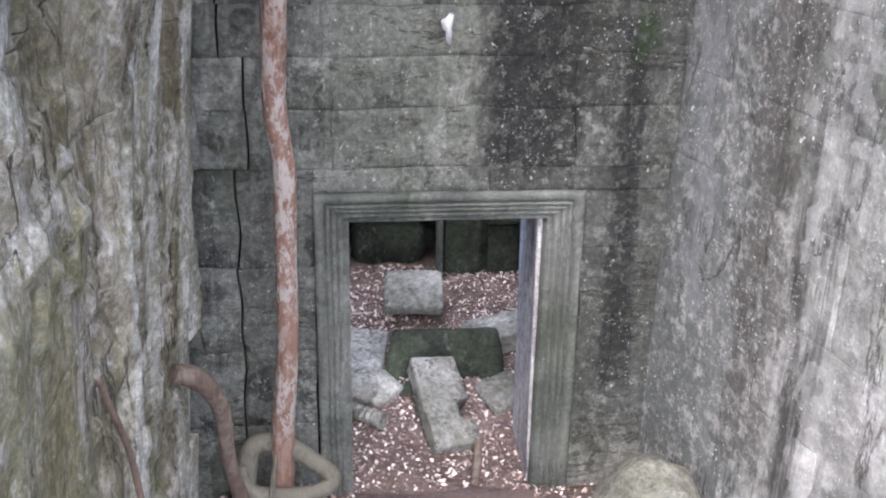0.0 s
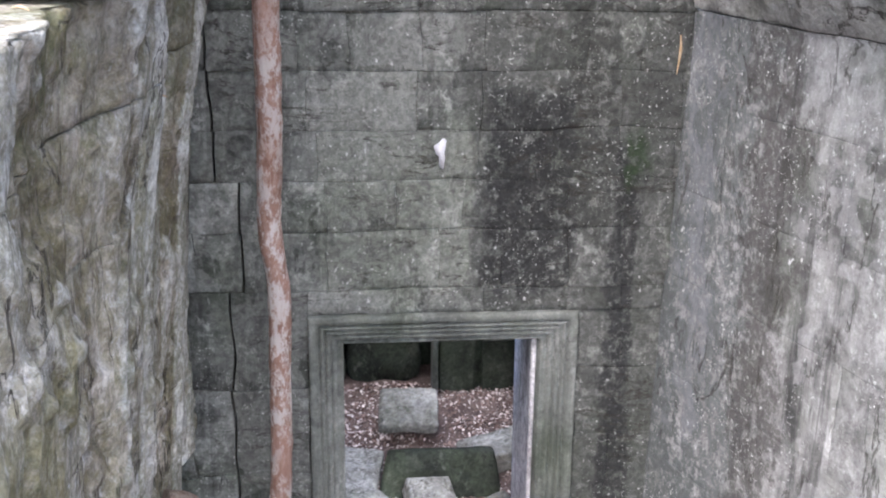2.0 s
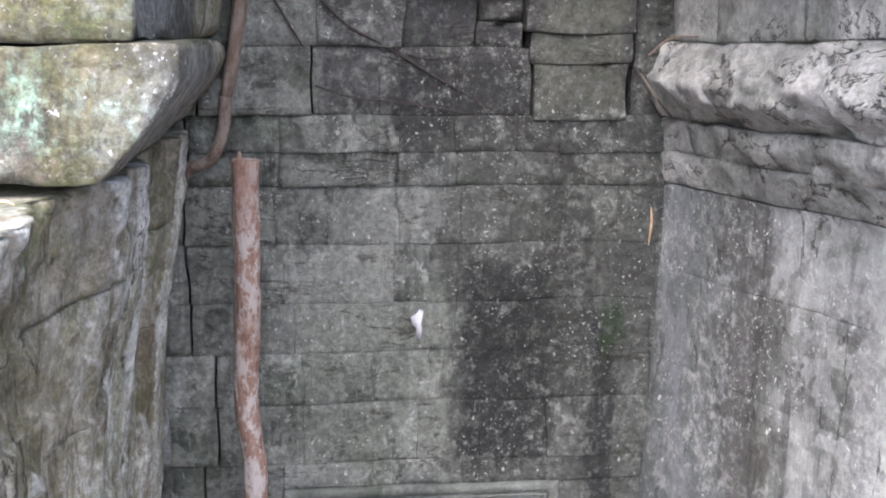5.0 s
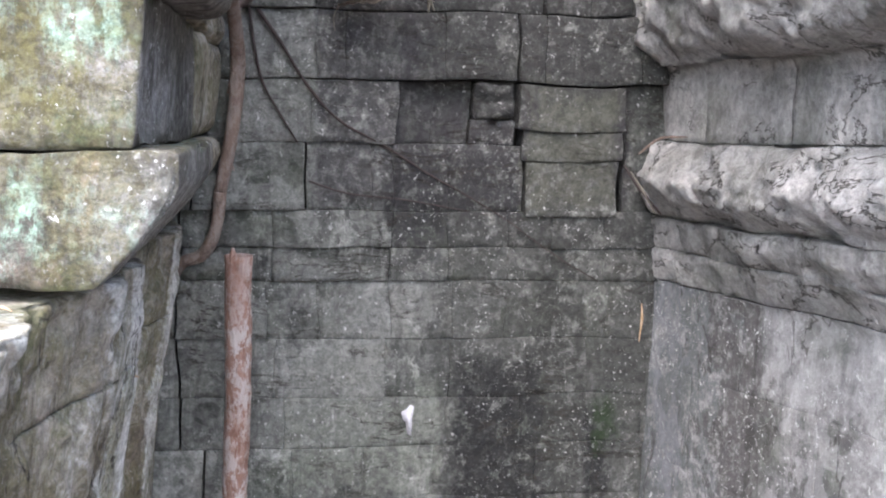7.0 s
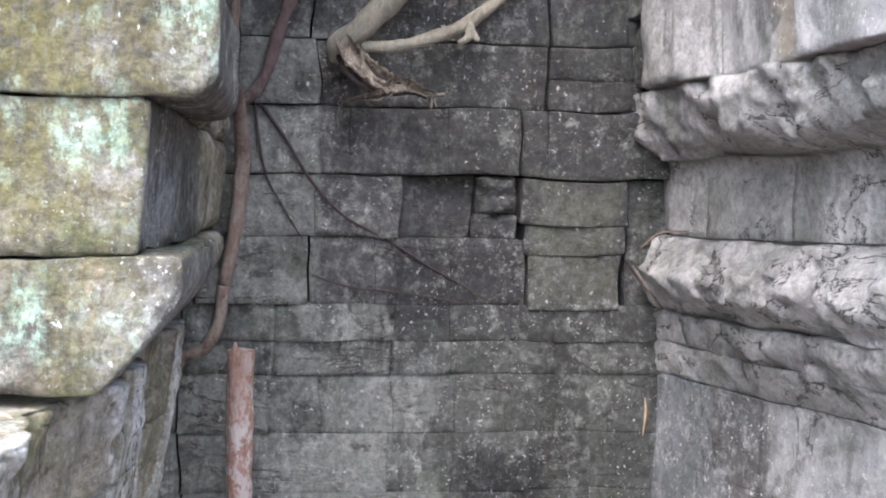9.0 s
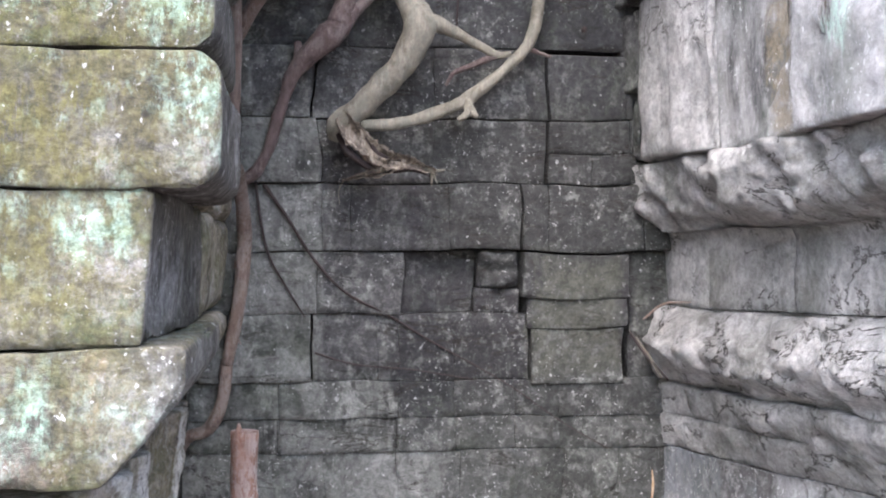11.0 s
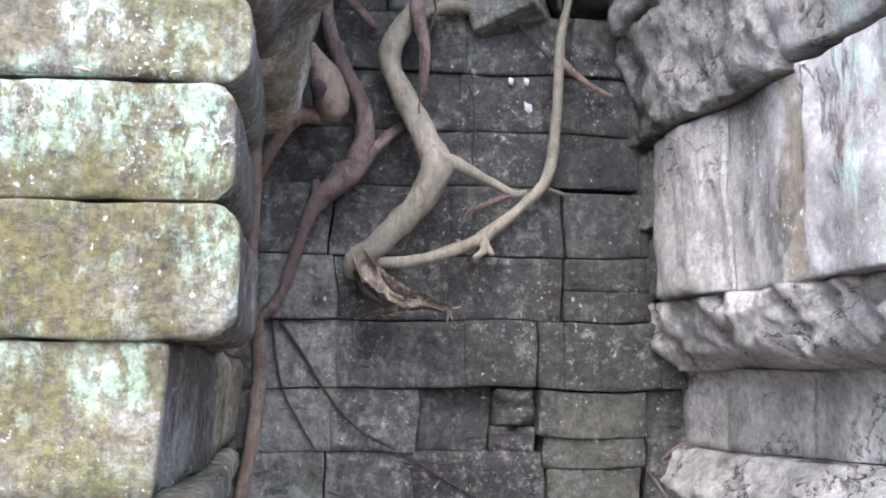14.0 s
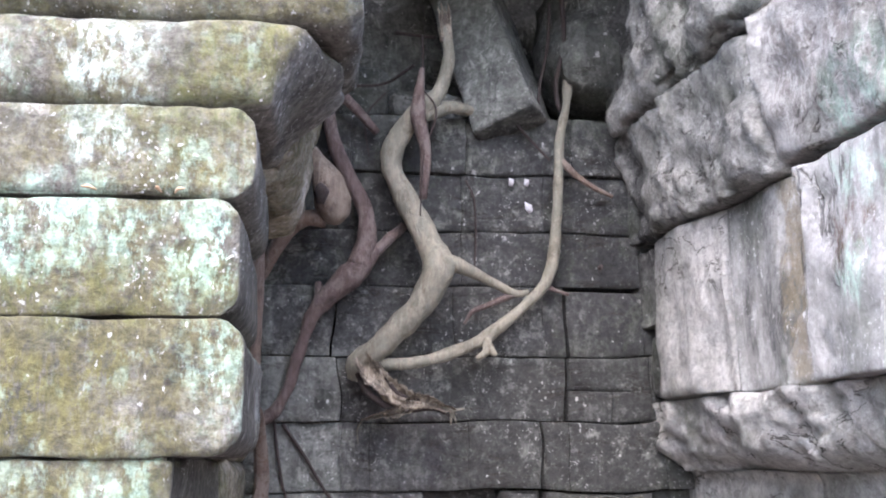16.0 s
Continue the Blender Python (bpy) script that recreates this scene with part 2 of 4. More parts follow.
M_LEFT = sandstone("streaked_brown_grey_sandstone", (0.135, 0.113, 0.085), (0.37, 0.34, 0.285), (0.58, 0.563, 0.52), 0.95, 0.35, moss=0.6, pale=0.2, green=0.35, tint=0.15, patchy=0.85, run_w=3.2, relief=0.7, groove=0.8, wash_k=0.8, lines=(4, 4, 0.45), skin=(0.64, 0.65, 0.615, 0.95),
                   stains_and_shade=((-3.7, -2.75, 0.0, 2.9, 0.6, (0.22, 0.2, 0.08), 1), (-1.3, -1.12, 0.6, 3.3, 0.6, (0.13, 0.1, 0.065), 1), (-1.8, -1.65, 0.8, 3.3, 0.55, (0.16, 0.15, 0.075), 1), (-2.45, -2.33, 0.5, 3.2, 0.6, (0.1, 0.075, 0.05), 1), (-3.4, -2.6, 0.0, 1.9, 0.55, (0.24, 0.14, 0.06), 1, 1), (-2.02, -1.9, 1.2, 3.3, 0.7, (0.07, 0.052, 0.036), 1),
                           (-1.45, -1.32, 0.8, 3.2, 0.55, (0.085, 0.08, 0.04), 1), (-0.95, -0.85, 1.4, 3.4, 0.5, (0.1, 0.08, 0.055), 1)))
MINT, OLIVE = (0.4, 0.6, 0.49), (0.105, 0.1, 0.035)
M_END = sandstone("lichen_covered_sandstone", (0.065, 0.061, 0.05), (0.122, 0.116, 0.099), (0.21, 0.202, 0.183), 0.5, 0.9, moss=0.58, mint=0.3, pale=0.3, green=0.2, patchy=0.8, grain=1.2,
                  stains_and_shade=((-1.6, -0.95, 4.6, 4.92, 0.85, OLIVE, 0, 1), (-1.6, -1.15, 4.2, 4.55, 0.7, OLIVE, 0, 1), (-1.6, -0.9, 4.97, 5.1, 0.8, (0.09, 0.1, 0.03), 0, 1), (-1.1, -0.85, 5.32, 5.5, 0.6, OLIVE, 0, 1), (-1.05, -0.75, 5.6, 5.85, 0.7, (0.1, 0.11, 0.035), 0, 1), (-1.6, -1.28, 5.1, 5.3, 0.9, MINT, 0, 1), (-1.25, -1.1, 5.12, 5.3, 0.8, MINT, 0, 1), (-1.02, -0.86, 5.03, 5.28, 1.0, MINT, 0, 1),
                          (-0.96, -0.84, 4.76, 4.95, 0.85, MINT, 0, 1), (-1.02, -0.86, 4.62, 4.76, 0.7, (0.33, 0.33, 0.31)), (-1.36, -1.15, 5.41, 5.56, 1.0, (0.5, 0.62, 0.56), 0, 1), (-1.34, -1.08, 5.62, 5.84, 0.9, (0.5, 0.62, 0.56), 0, 1),
                          (-1.24, -1.07, 4.4, 4.58, 0.8, MINT, 0, 1), (-1.5, -1.22, 3.88, 4.12, 0.85, (0.34, 0.52, 0.4), 0, 1), (-1.24, -1.14, 3.95, 4.12, 0.5, (0.33, 0.2, 0.1), 0, 1), (-1.6, -1.25, 3.76, 3.86, 0.6, (0.22, 0.16, 0.13)),
                          (-1.18, -1.02, 4.2, 4.42, 0.85, (0.28, 0.277, 0.268)), (-1.27, -1.08, 4.14, 4.24, 0.7, (0.085, 0.12, 0.045)), (-1.17, -0.9, 3.76, 4.08, 0.75, (0.27, 0.275, 0.255))))
# Purple-grey stone, made very pale in place of daylight from the chamber.
M_REVEAL = sandstone("daylit_purple_grey_sandstone", (0.33, 0.32, 0.34), (0.55, 0.54, 0.56), (0.66, 0.65, 0.66), 0.5, 0.2, pale=0.5, green=0.05, run_w=14.0, relief=0.4)
M_RUBBLE = sandstone("fallen_sandstone", (0.27, 0.27, 0.25), (0.48, 0.475, 0.445), (0.62, 0.615, 0.58), 0.05, 0.4, moss=0.3, pale=0.1, green=0.3, groove=0.5, lines=(3, 3, 3))
M_BOULDER = sandstone("grey_boulder_sandstone", (0.15, 0.152, 0.14), (0.28, 0.28, 0.26), (0.4, 0.4, 0.375), 0.05, 0.4, moss=0.3, pale=0.1, green=0.4, groove=0.4, lines=(3, 3, 3))
# Green of mossy slabs; also puts shade into the colour of the chamber's rear.
M_MOSS_SHADE = sandstone("mossy_and_shaded_sandstone", (0.03, 0.036, 0.028), (0.06, 0.072, 0.052), (0.11, 0.12, 0.095), 0.3, 0.1, pale=0.1, green=0.6)
M_CORE = sandstone("joint_sandstone", (0.02, 0.021, 0.02), (0.04, 0.042, 0.038), (0.07, 0.07, 0.065), 0.2, 0.0, pale=0.0)


def bark(name, a, b, c, patch=0.0, patch_col=(0.5, 0.48, 0.45)):
    g = Graph(name)
    n1 = g.noise(9.0, 7, 0.7)
    n2 = g.noise(1.0, 6, 0.7, g.scaled(60, 60, 9), 0.4)
    n3 = g.noise(70.0, 5, 0.7)
    col = g.mix(g.span(n1, 0.35, 0.55), a, b)
    col = g.mix(g.math("MULTIPLY", g.span(n2, 0.45, 0.62), 0.55), col, c)
    col = g.mix(g.math("MULTIPLY", g.span(n3, 0.55, 0.7), 0.35), col, tuple(x * 0.5 for x in a))
    if patch:
        m = g.math("MULTIPLY", g.span(g.noise(17.0, 8, 0.78, g.scaled(1, 1, 0.55, (4, 4, 4))), 0.47, 0.55), g.span(g.noise(1.3, 3, 0.5, g.scaled(1, 1, 1, (0, 3, 2))), 0.34, 0.5))
        col = g.mix(g.math("MULTIPLY", m, patch), col, patch_col)
    return g.done(col, 0.75, g.math("ADD", g.math("ADD", n1, n2), g.math("MULTIPLY", n3, 0.6)), 0.8, 0.02)


M_POLE = bark("red_brown_bark", (0.15, 0.08, 0.055), (0.225, 0.13, 0.098), (0.3, 0.215, 0.18), 0.85, (0.42, 0.39, 0.37))
M_PALE = bark("pale_tan_root_bark", (0.125, 0.115, 0.088), (0.225, 0.21, 0.165), (0.31, 0.295, 0.24), 0.6, (0.15, 0.155, 0.125))
M_PURPLE = bark("purple_brown_root_bark", (0.055, 0.038, 0.035), (0.095, 0.068, 0.062), (0.14, 0.108, 0.1), 0.35, (0.25, 0.22, 0.2))
M_BROWN = bark("brown_root_bark", (0.10, 0.072, 0.055), (0.16, 0.115, 0.09), (0.21, 0.165, 0.14), 0.4, (0.3, 0.27, 0.24))
M_GREYROOT = bark("grey_dead_root", (0.10, 0.095, 0.075), (0.16, 0.15, 0.12), (0.2, 0.185, 0.15))
M_TORN = bark("torn_dry_wood", (0.05, 0.038, 0.028), (0.2, 0.17, 0.13), (0.48, 0.43, 0.35), 0.6, (0.04, 0.03, 0.026))
M_TWIG = bark("dark_vine_bark", (0.028, 0.022, 0.02), (0.042, 0.032, 0.03), (0.065, 0.052, 0.047))


def leaf_material():
    g = Graph("dry_leaf")
    r = g.t.nodes.new("ShaderNodeNewGeometry").outputs["Random Per Island"]
    col = g.mix(g.span(r, 0.0, 0.5), (0.14, 0.085, 0.075), (0.34, 0.25, 0.22))
    col = g.mix(g.span(r, 0.5, 0.8), col, (0.8, 0.72, 0.68))
    return g.done(col, 0.8)


def soil_material():
    g = Graph("leafy_soil")
    n, m = g.noise(3.0, 7, 0.7), g.noise(40.0, 6, 0.75)
    col = g.mix(g.span(n, 0.35, 0.65), (0.11, 0.08, 0.073), (0.2, 0.152, 0.14))
    col = g.mix(g.span(m, 0.5, 0.65), col, (0.3, 0.235, 0.215))
    return g.done(col, 0.95, g.math("ADD", n, m), 0.8, 0.03)


def plain(name, a, b, scale=30.0, rough=0.8):
    g = Graph(name)
    n = g.noise(scale, 6, 0.7)
    return g.done(g.mix(g.span(n, 0.35, 0.65), a, b), rough, n, 0.3, 0.01)


M_LEAF, M_SOIL = leaf_material(), soil_material()
M_GUANO = plain("white_crust", (0.36, 0.36, 0.38), (0.5, 0.5, 0.52))
M_STRAW = plain("straw_coloured_leaf", (0.3, 0.2, 0.11), (0.42, 0.32, 0.22))
M_CUT = plain("cut_stone_face", (0.05, 0.045, 0.042), (0.09, 0.08, 0.075))
M_FLESH = bark("smooth_tan_root_skin", (0.12, 0.092, 0.075), (0.2, 0.165, 0.13), (0.27, 0.235, 0.19), 0.5, (0.1, 0.075, 0.065))


# ---- builders ----
def link(name, verts, faces, mat, parent=None, label=""):
    me = bpy.data.meshes.new(name)
    me.from_pydata([tuple(v) for v in verts], [], faces)
    me.polygons.foreach_set("use_smooth", [True] * len(me.polygons))
    me.materials.append(mat)
    me.update()
    ob = new(name, me)
    if parent:
        ob.parent = parent
    if label:
        ob["label"] = label
    return ob


def ticks(lo, hi, r, step):
    n = max(1, round((hi - lo - 2 * r) / step))
    inner = [lo + r + (hi - lo - 2 * r) * i / n for i in range(n + 1)]
    return [lo, lo + r * 0.35] + inner + [hi - r * 0.35, hi]


SEED = [0]


def rock(name, lo, hi, mat, parent=None, r=0.02, amp=0.006, step=0.05, flute=1.0, chip=1.0, warp=None, m=None, label="", shared=False, out=None, crag=0.0, fine=1.0, plate=0.0, bed=0.35):
    """A stone: a rounded box from lo to hi with worn faces and chipped arrises; flute < 1 draws the wear out upright; warp moves each point, m places it."""
    SEED[0] += 1
    off = Vector((1.3, 4.1, 2.2)) if shared else Vector((SEED[0] * 3.17, SEED[0] * 1.73, SEED[0] * 0.91))
    r = min(r, *(0.45 * (hi[i] - lo[i]) for i in range(3)))
    ts = [ticks(lo[i], hi[i], r, step) for i in range(3)]
    n = [len(t) - 1 for t in ts]
    index, verts, faces, skins = {}, [], [], []

    def vert(i, j, k):
        key = (i, j, k)
        if key in index:
            return index[key]
        p = Vector((ts[0][i], ts[1][j], ts[2][k]))
        q = Vector([min(max(p[a], lo[a] + r), hi[a] - r) for a in range(3)])
        d = p - q
        edges = sum(abs(c) > r * 0.3 for c in d)
        d = d.normalized() if d.length > 1e-9 else Vector((0, 0, 1))
        s = Vector((p.x, p.y, p.z * flute)) + off
        w = noise.noise(s * 2.3) * 1.1 + fine * (noise.noise(s * 6.1) * 0.7 + noise.noise(s * 15.0) * 0.4 + noise.noise(s * 37.0) * 0.2)
        if crag:
            w += crag * (0.7 - 2.6 * abs(noise.noise(s * 3.1 + Vector((2, 5, 1)))) - 1.3 * abs(noise.noise(s * 8.3)))
            if crag > 0.6:
                near = noise.voronoi(s * 3.0 + Vector((1, 1, 1)) * noise.noise(s * 4.0) * 0.4)[0]
                w += crag * 4.0 * (min(near[1] - near[0], 0.3) - 0.2) + crag * 1.2 * (0.4 - near[0])
        if edges > 1:
            w -= chip * 1.6 * max(0.0, noise.noise(s * 4.0 + Vector((9, 9, 9))) + 0.15)
        kept = 0.0
        if plate:
            # flakes: the old skin stands proud of the stone beneath in ragged steps
            s2 = Vector((p.x, p.y, p.z * bed)) + off
            f = noise.noise(s2 * 1.5) + 0.5 * noise.noise(s2 * 4.1) + 0.3 * noise.noise(Vector((p.x, p.y, p.z)) * 9.0 + off)
            steps = [min(max((f - c) / 0.07 + 0.5, 0.0), 1.0) for c in (-0.22, 0.05, 0.34)]
            kept = 0.2 * steps[0] + 0.6 * steps[1] + 0.2 * steps[2]
            w += plate / amp * (0.4 * steps[0] + 0.35 * steps[1] + 0.25 * steps[2] - 0.5)
        skins.append(kept)
        v = q + d * r + Vector(out) * (amp * w) if out else q + d * (r + amp * w)
        if warp:
            v = Vector(warp(v))
        index[key] = len(verts)
        verts.append(m @ v if m else v)
        return index[key]

    for a in range(3):
        b, c = (a + 1) % 3, (a + 2) % 3
        for side in (0, n[a]):
            for i in range(n[b]):
                for j in range(n[c]):
                    quad = []
                    for di, dj in ((0, 0), (1, 0), (1, 1), (0, 1)):
                        key = [0, 0, 0]
                        key[a], key[b], key[c] = side, i + di, j + dj
                        quad.append(vert(*key))
                    faces.append(quad if side else quad[::-1])
    ob = link(name, verts, faces, mat, parent, label)
    if plate:
        ob.data.attributes.new("skin", "FLOAT", "POINT").data.foreach_set("value", skins)
    return ob


def spline(points, per=6):
    """Catmull-Rom through the points."""
    ps = [Vector(p) for p in points]
    ps = [ps[0] * 2 - ps[1]] + ps + [ps[-1] * 2 - ps[-2]]
    out = []
    for i in range(1, len(ps) - 2):
        a, b, c, d = ps[i - 1:i + 3]
        for k in range(per):
            t = k / per
            out.append(0.5 * (2 * b + (c - a) * t + (2 * a - 5 * b + 4 * c - d) * t * t + (3 * b - a - 3 * c + d) * t ** 3))
    return out + [ps[-2]]


def tube(name, points, radii, mat, parent=None, label="", sides=12, per=6, knot=0.12):
    """A root or stick: a tapering, knotty tube through the points."""
    SEED[0] += 1
    off = Vector((SEED[0] * 2.1, SEED[0] * 0.7, 3))
    line = spline(points, per)
    rr = []
    for i in range(len(line)):
        u = i / (len(line) - 1) * (len(radii) - 1)
        k = min(int(u), len(radii) - 2)
        rr.append(radii[k] + (radii[k + 1] - radii[k]) * (u - k))
    verts, faces, up = [], [], Vector((0, 1, 0))
    for i, p in enumerate(line):
        d = (line[min(i + 1, len(line) - 1)] - line[max(i - 1, 0)]).normalized()
        x = d.cross(up).normalized()
        y = d.cross(x).normalized()
        up = -y if -y.dot(up) > y.dot(up) else y
        for s in range(sides):
            a = 2 * math.pi * s / sides
            w = x * math.cos(a) + y * math.sin(a)
            k = 1 + knot * (noise.noise((p + w * rr[i]) * 9 + off) + 0.6 * noise.noise((p + w * rr[i]) * 24 + off))
            verts.append(p + w * rr[i] * k)
    for i in range(len(line) - 1):
        for s in range(sides):
            a, b = i * sides + s, i * sides + (s + 1) % sides
            faces.append([a, b, b + sides, a + sides])
    faces += [list(range(sides))[::-1], list(range(len(verts) - sides, len(verts)))]
    ob = link(name, verts, faces, mat, parent, label)
    ob.data.polygons[-1].use_smooth = ob.data.polygons[-2].use_smooth = False
    return ob


def box_mesh(name, boxes, mat, parent=None):
    verts, faces = [], []
    for (x0, y0, z0), (x1, y1, z1) in boxes:
        b = len(verts)
        verts += [(x, y, z) for z in (z0, z1) for y in (y0, y1) for x in (x0, x1)]
        faces += [[b + i for i in f] for f in ((0, 2, 3, 1), (4, 5, 7, 6), (0, 1, 5, 4), (2, 6, 7, 3), (0, 4, 6, 2), (1, 3, 7, 5))]
    ob = link(name, verts, faces, mat, parent)
    ob.data.polygons.foreach_set("use_smooth", [False] * len(ob.data.polygons))
    return ob


def empty(name, label, category, group="", kind=""):
    return tagged(new(name), label, category, group, kind)


# ---- ground ----
def ground_height(x, y):
    """Court floor, a low sill, then the littered floor of the chamber rising to the back."""
    h = 0.0
    if y > 0.0:
        h = -0.10 + 0.16 * min(max((y - 0.5) / 0.6, 0), 1) + 0.15 * min(max((y - 1.1) / 1.2, 0), 1)
    if y < 0:
        h = 0.12 * min(1, -y / 0.3) - 0.05
    return h + 0.025 * noise.noise(Vector((x * 3, y * 3, 0)))


def build_ground():
    xs = [-400, -60, -12, -5] + [-2.6 + 0.1 * i for i in range(53)] + [5, 12, 60, 400]
    ys = [-400, -60, -14, -8] + [-6 + 0.15 * i for i in range(34)] + [-0.9 + 0.07 * i for i in range(72)] + [6, 14, 60, 400]
    verts = [(x, y, ground_height(x, y)) for y in ys for x in xs]
    w = len(xs)
    faces = [[j * w + i, j * w + i + 1, (j + 1) * w + i + 1, (j + 1) * w + i] for j in range(len(ys) - 1) for i in range(w - 1)]
    tagged(link("ground", verts, faces, M_SOIL), "brown soil floor littered with dry leaves", "ground", kind="structure")


build_ground()

# ---- back wall with the doorway ----
wall_back = tagged(box_mesh("wall_back", [((-1.9, 0.14, -0.4), (-0.56, 0.76, 1.7)), ((0.55, 0.14, -0.4), (1.9, 0.76, 1.7)), ((-1.3, 0.5, 1.7), (1.2, 0.76, 2.0)), ((-1.9, 0.14, 1.7), (1.9, 0.5, 6.3))], M_CORE),
                   "tall wall of weathered grey-green sandstone blocks above a doorway", "wall", kind="structure")


def wander(v):
    """Joints that do not run true."""
    a, b = noise.noise(Vector((v.x * 1.7, 3, v.z * 1.1))), noise.noise(Vector((v.x * 5, 7, v.z * 5)))
    return (v.x + 0.022 * noise.noise(Vector((v.x * 2, 9, v.z * 4))) + 0.006 * b, v.y, v.z + 0.02 * a + 0.006 * b)


def course(z0, z1, joints, proud=0.0, skip=(), rough=1.0, r=0.0060):
    for i, (a, b) in enumerate(zip(joints, joints[1:])):
        if i in skip:
            continue
        d = proud + random.uniform(-0.006, 0.006)
        if -1.2 < b < -1.04:
            b, d = b - 0.012, d - 0.012
        rock("block", (a + 0.0005, -d, z0 + 0.0005), (b - 0.0005, 0.22, z1 - 0.0005), M_BACK, wall_back, r=r * 0.65, amp=(0.0045 if rough < 1.1 else 0.006) * rough, step=0.035, chip=0.7, warp=wander, out=(0, -1, 0), crag=0.35 * (rough - 1), plate=0.008 * rough, bed=1.8)


random.seed(4)
course(-0.2, 0.42, [-1.75, -1.36, -1.13, -0.73])
course(0.42, 0.9, [-1.75, -1.36, -1.13, -0.73])
course(0.9, 1.42, [-1.75, -1.36, -1.125, -0.73])
course(1.42, 1.97, [-1.75, -1.36, -1.115, -0.73])
course(-0.2, 0.55, [0.73, 1.16, 1.6])
course(0.55, 1.1, [0.73, 0.93, 1.18, 1.6])
course(1.1, 1.5, [0.73, 1.19, 1.6])
course(1.5, 1.84, [0.73, 0.98, 1.19, 1.6])
course(1.845, 1.975, [-0.73, 0.2, 0.96, 1.19, 1.6], 0.005)
course(1.975, 2.30, [-1.75, -1.30, -1.045, -0.62, -0.03, 0.3, 0.66, 0.95, 1.2, 1.6])
course(2.30, 2.57, [-1.75, -1.30, -1.05, -0.62, -0.26, 0.10, 0.45, 0.64, 0.95, 1.2, 1.6])
course(2.57, 2.83, [-1.75, -1.30, -1.17, -0.66, 0.17, 0.55, 0.9, 1.2, 1.6])
course(2.83, 3.13, [-1.75, -1.30, -1.18, -0.70, -0.155, 0.17, 0.58, 0.9, 1.22, 1.6])
course(3.13, 3.43, [-1.75, -1.30, -1.19, -0.75, -0.49, -0.13, 0.19, 0.46, 0.72, 1.0, 1.24, 1.6])
course(3.43, 3.60, [-1.75, -1.25, -1.16, -0.72, -0.13, 0.16, 0.46, 0.70, 0.97, 1.24, 1.6], 0.012, rough=1.6)
course(3.60, 3.785, [-1.75, -1.25, -1.16, -0.72, -0.13, 0.16, 0.46, 0.70, 0.97, 1.24, 1.6], 0.022, rough=1.6, r=0.0083)
course(3.785, 4.12, [-1.6, -1.10, -0.98, -0.56], 0.05, rough=2.2, r=0.0132)
course(3.785, 4.12, [-0.55, -0.24, -0.13, 0.16, 0.54], 0.0, rough=1.6)
course(3.765, 4.05, [0.55, 1.02], 0.05, rough=1.6, r=0.0099)
course(4.05, 4.2, [0.53, 1.03], 0.06, rough=2.0, r=0.0099)
course(4.2, 4.425, [0.50, 1.05], 0.07, rough=2.2, r=0.0116)
course(3.765, 4.43, [1.06, 1.3, 1.6], 0.0, rough=1.5)
course(4.12, 4.43, [-1.6, -1.10, -0.93, -0.53, -0.11], 0.02, rough=1.6, r=0.0066)
course(4.12, 4.43, [-0.10, 0.08, 0.27], -0.07, rough=1.8)
course(4.12, 4.24, [0.275, 0.49], 0.0, rough=2)
course(4.435, 4.77, [-1.6, -1.05, -0.91, -0.5, -0.36, 0.13, 0.49], 0.03, rough=1.8, r=0.0066)
course(4.435, 4.77, [0.5, 0.63, 1.13, 1.5], 0.07, rough=2.0, r=0.0116)
course(4.775, 5.095, [-1.5, -0.9, -0.52], 0.06, rough=1.8, r=0.0083)
course(4.775, 5.095, [-0.515, 0.05, 0.62], 0.02, rough=1.8, r=0.0066)
course(4.775, 4.93, [0.63, 0.85, 1.06, 1.5], 0.05, rough=2.2, r=0.0099)
course(4.93, 5.095, [0.63, 1.06, 1.5], 0.05, rough=2.2, r=0.0099)
course(5.10, 5.45, [-1.5, -0.9, -0.55], 0.05, rough=1.8, r=0.0083)
course(5.10, 5.45, [-0.54, 0.06, 0.52, 0.63], 0.02, rough=1.8, r=0.0066)
course(5.10, 5.43, [0.64, 1.04, 1.5], 0.05, rough=2.2, r=0.0099)
course(5.455, 5.73, [-1.5, -0.95, -0.45, 0.1, 0.6, 1.05, 1.5], 0.02, rough=2.0, r=0.0083)
course(5.735, 6.03, [-1.5, -0.95, -0.53, 0.1, 0.53, 1.02, 1.5], 0.03, rough=2.0, r=0.0083)
course(6.035, 6.34, [-1.5, -0.9, -0.47, -0.06, 0.12, 0.68, 1.03, 1.5], 0.05, rough=2.4, r=0.0132)

# broken corner beside the recess
rock("block", (0.28, -0.02, 4.24), (0.49, 0.2, 4.43), M_BACK, wall_back, r=0.02, amp=0.03, step=0.02, crag=1.5, out=(0, -1, 0))


def moulding(name, a, b, inward_a, inward_b, profile, mat, parent):
    """A moulded bar from a to b: the profile (distance inward, depth proud) runs along it, mitred at both ends."""
    a, b = Vector(a), Vector(b)
    verts, faces, n, cuts = [], [], len(profile), 24
    for i in range(cuts + 1):
        t = i / cuts
        for w, d in profile:
            p = (a + Vector(inward_a) * w).lerp(b + Vector(inward_b) * w, t)
            k = 0.004 * noise.noise(p * 7) + 0.002 * noise.noise(p * 30)
            verts.append((p.x, -d + k, p.z))
    for i in range(cuts):
        for j in range(n - 1):
            q = [i * n + j, i * n + j + 1, (i + 1) * n + j + 1, (i + 1) * n + j]
            faces.append(q)
    return link(name, verts, faces, mat, parent)


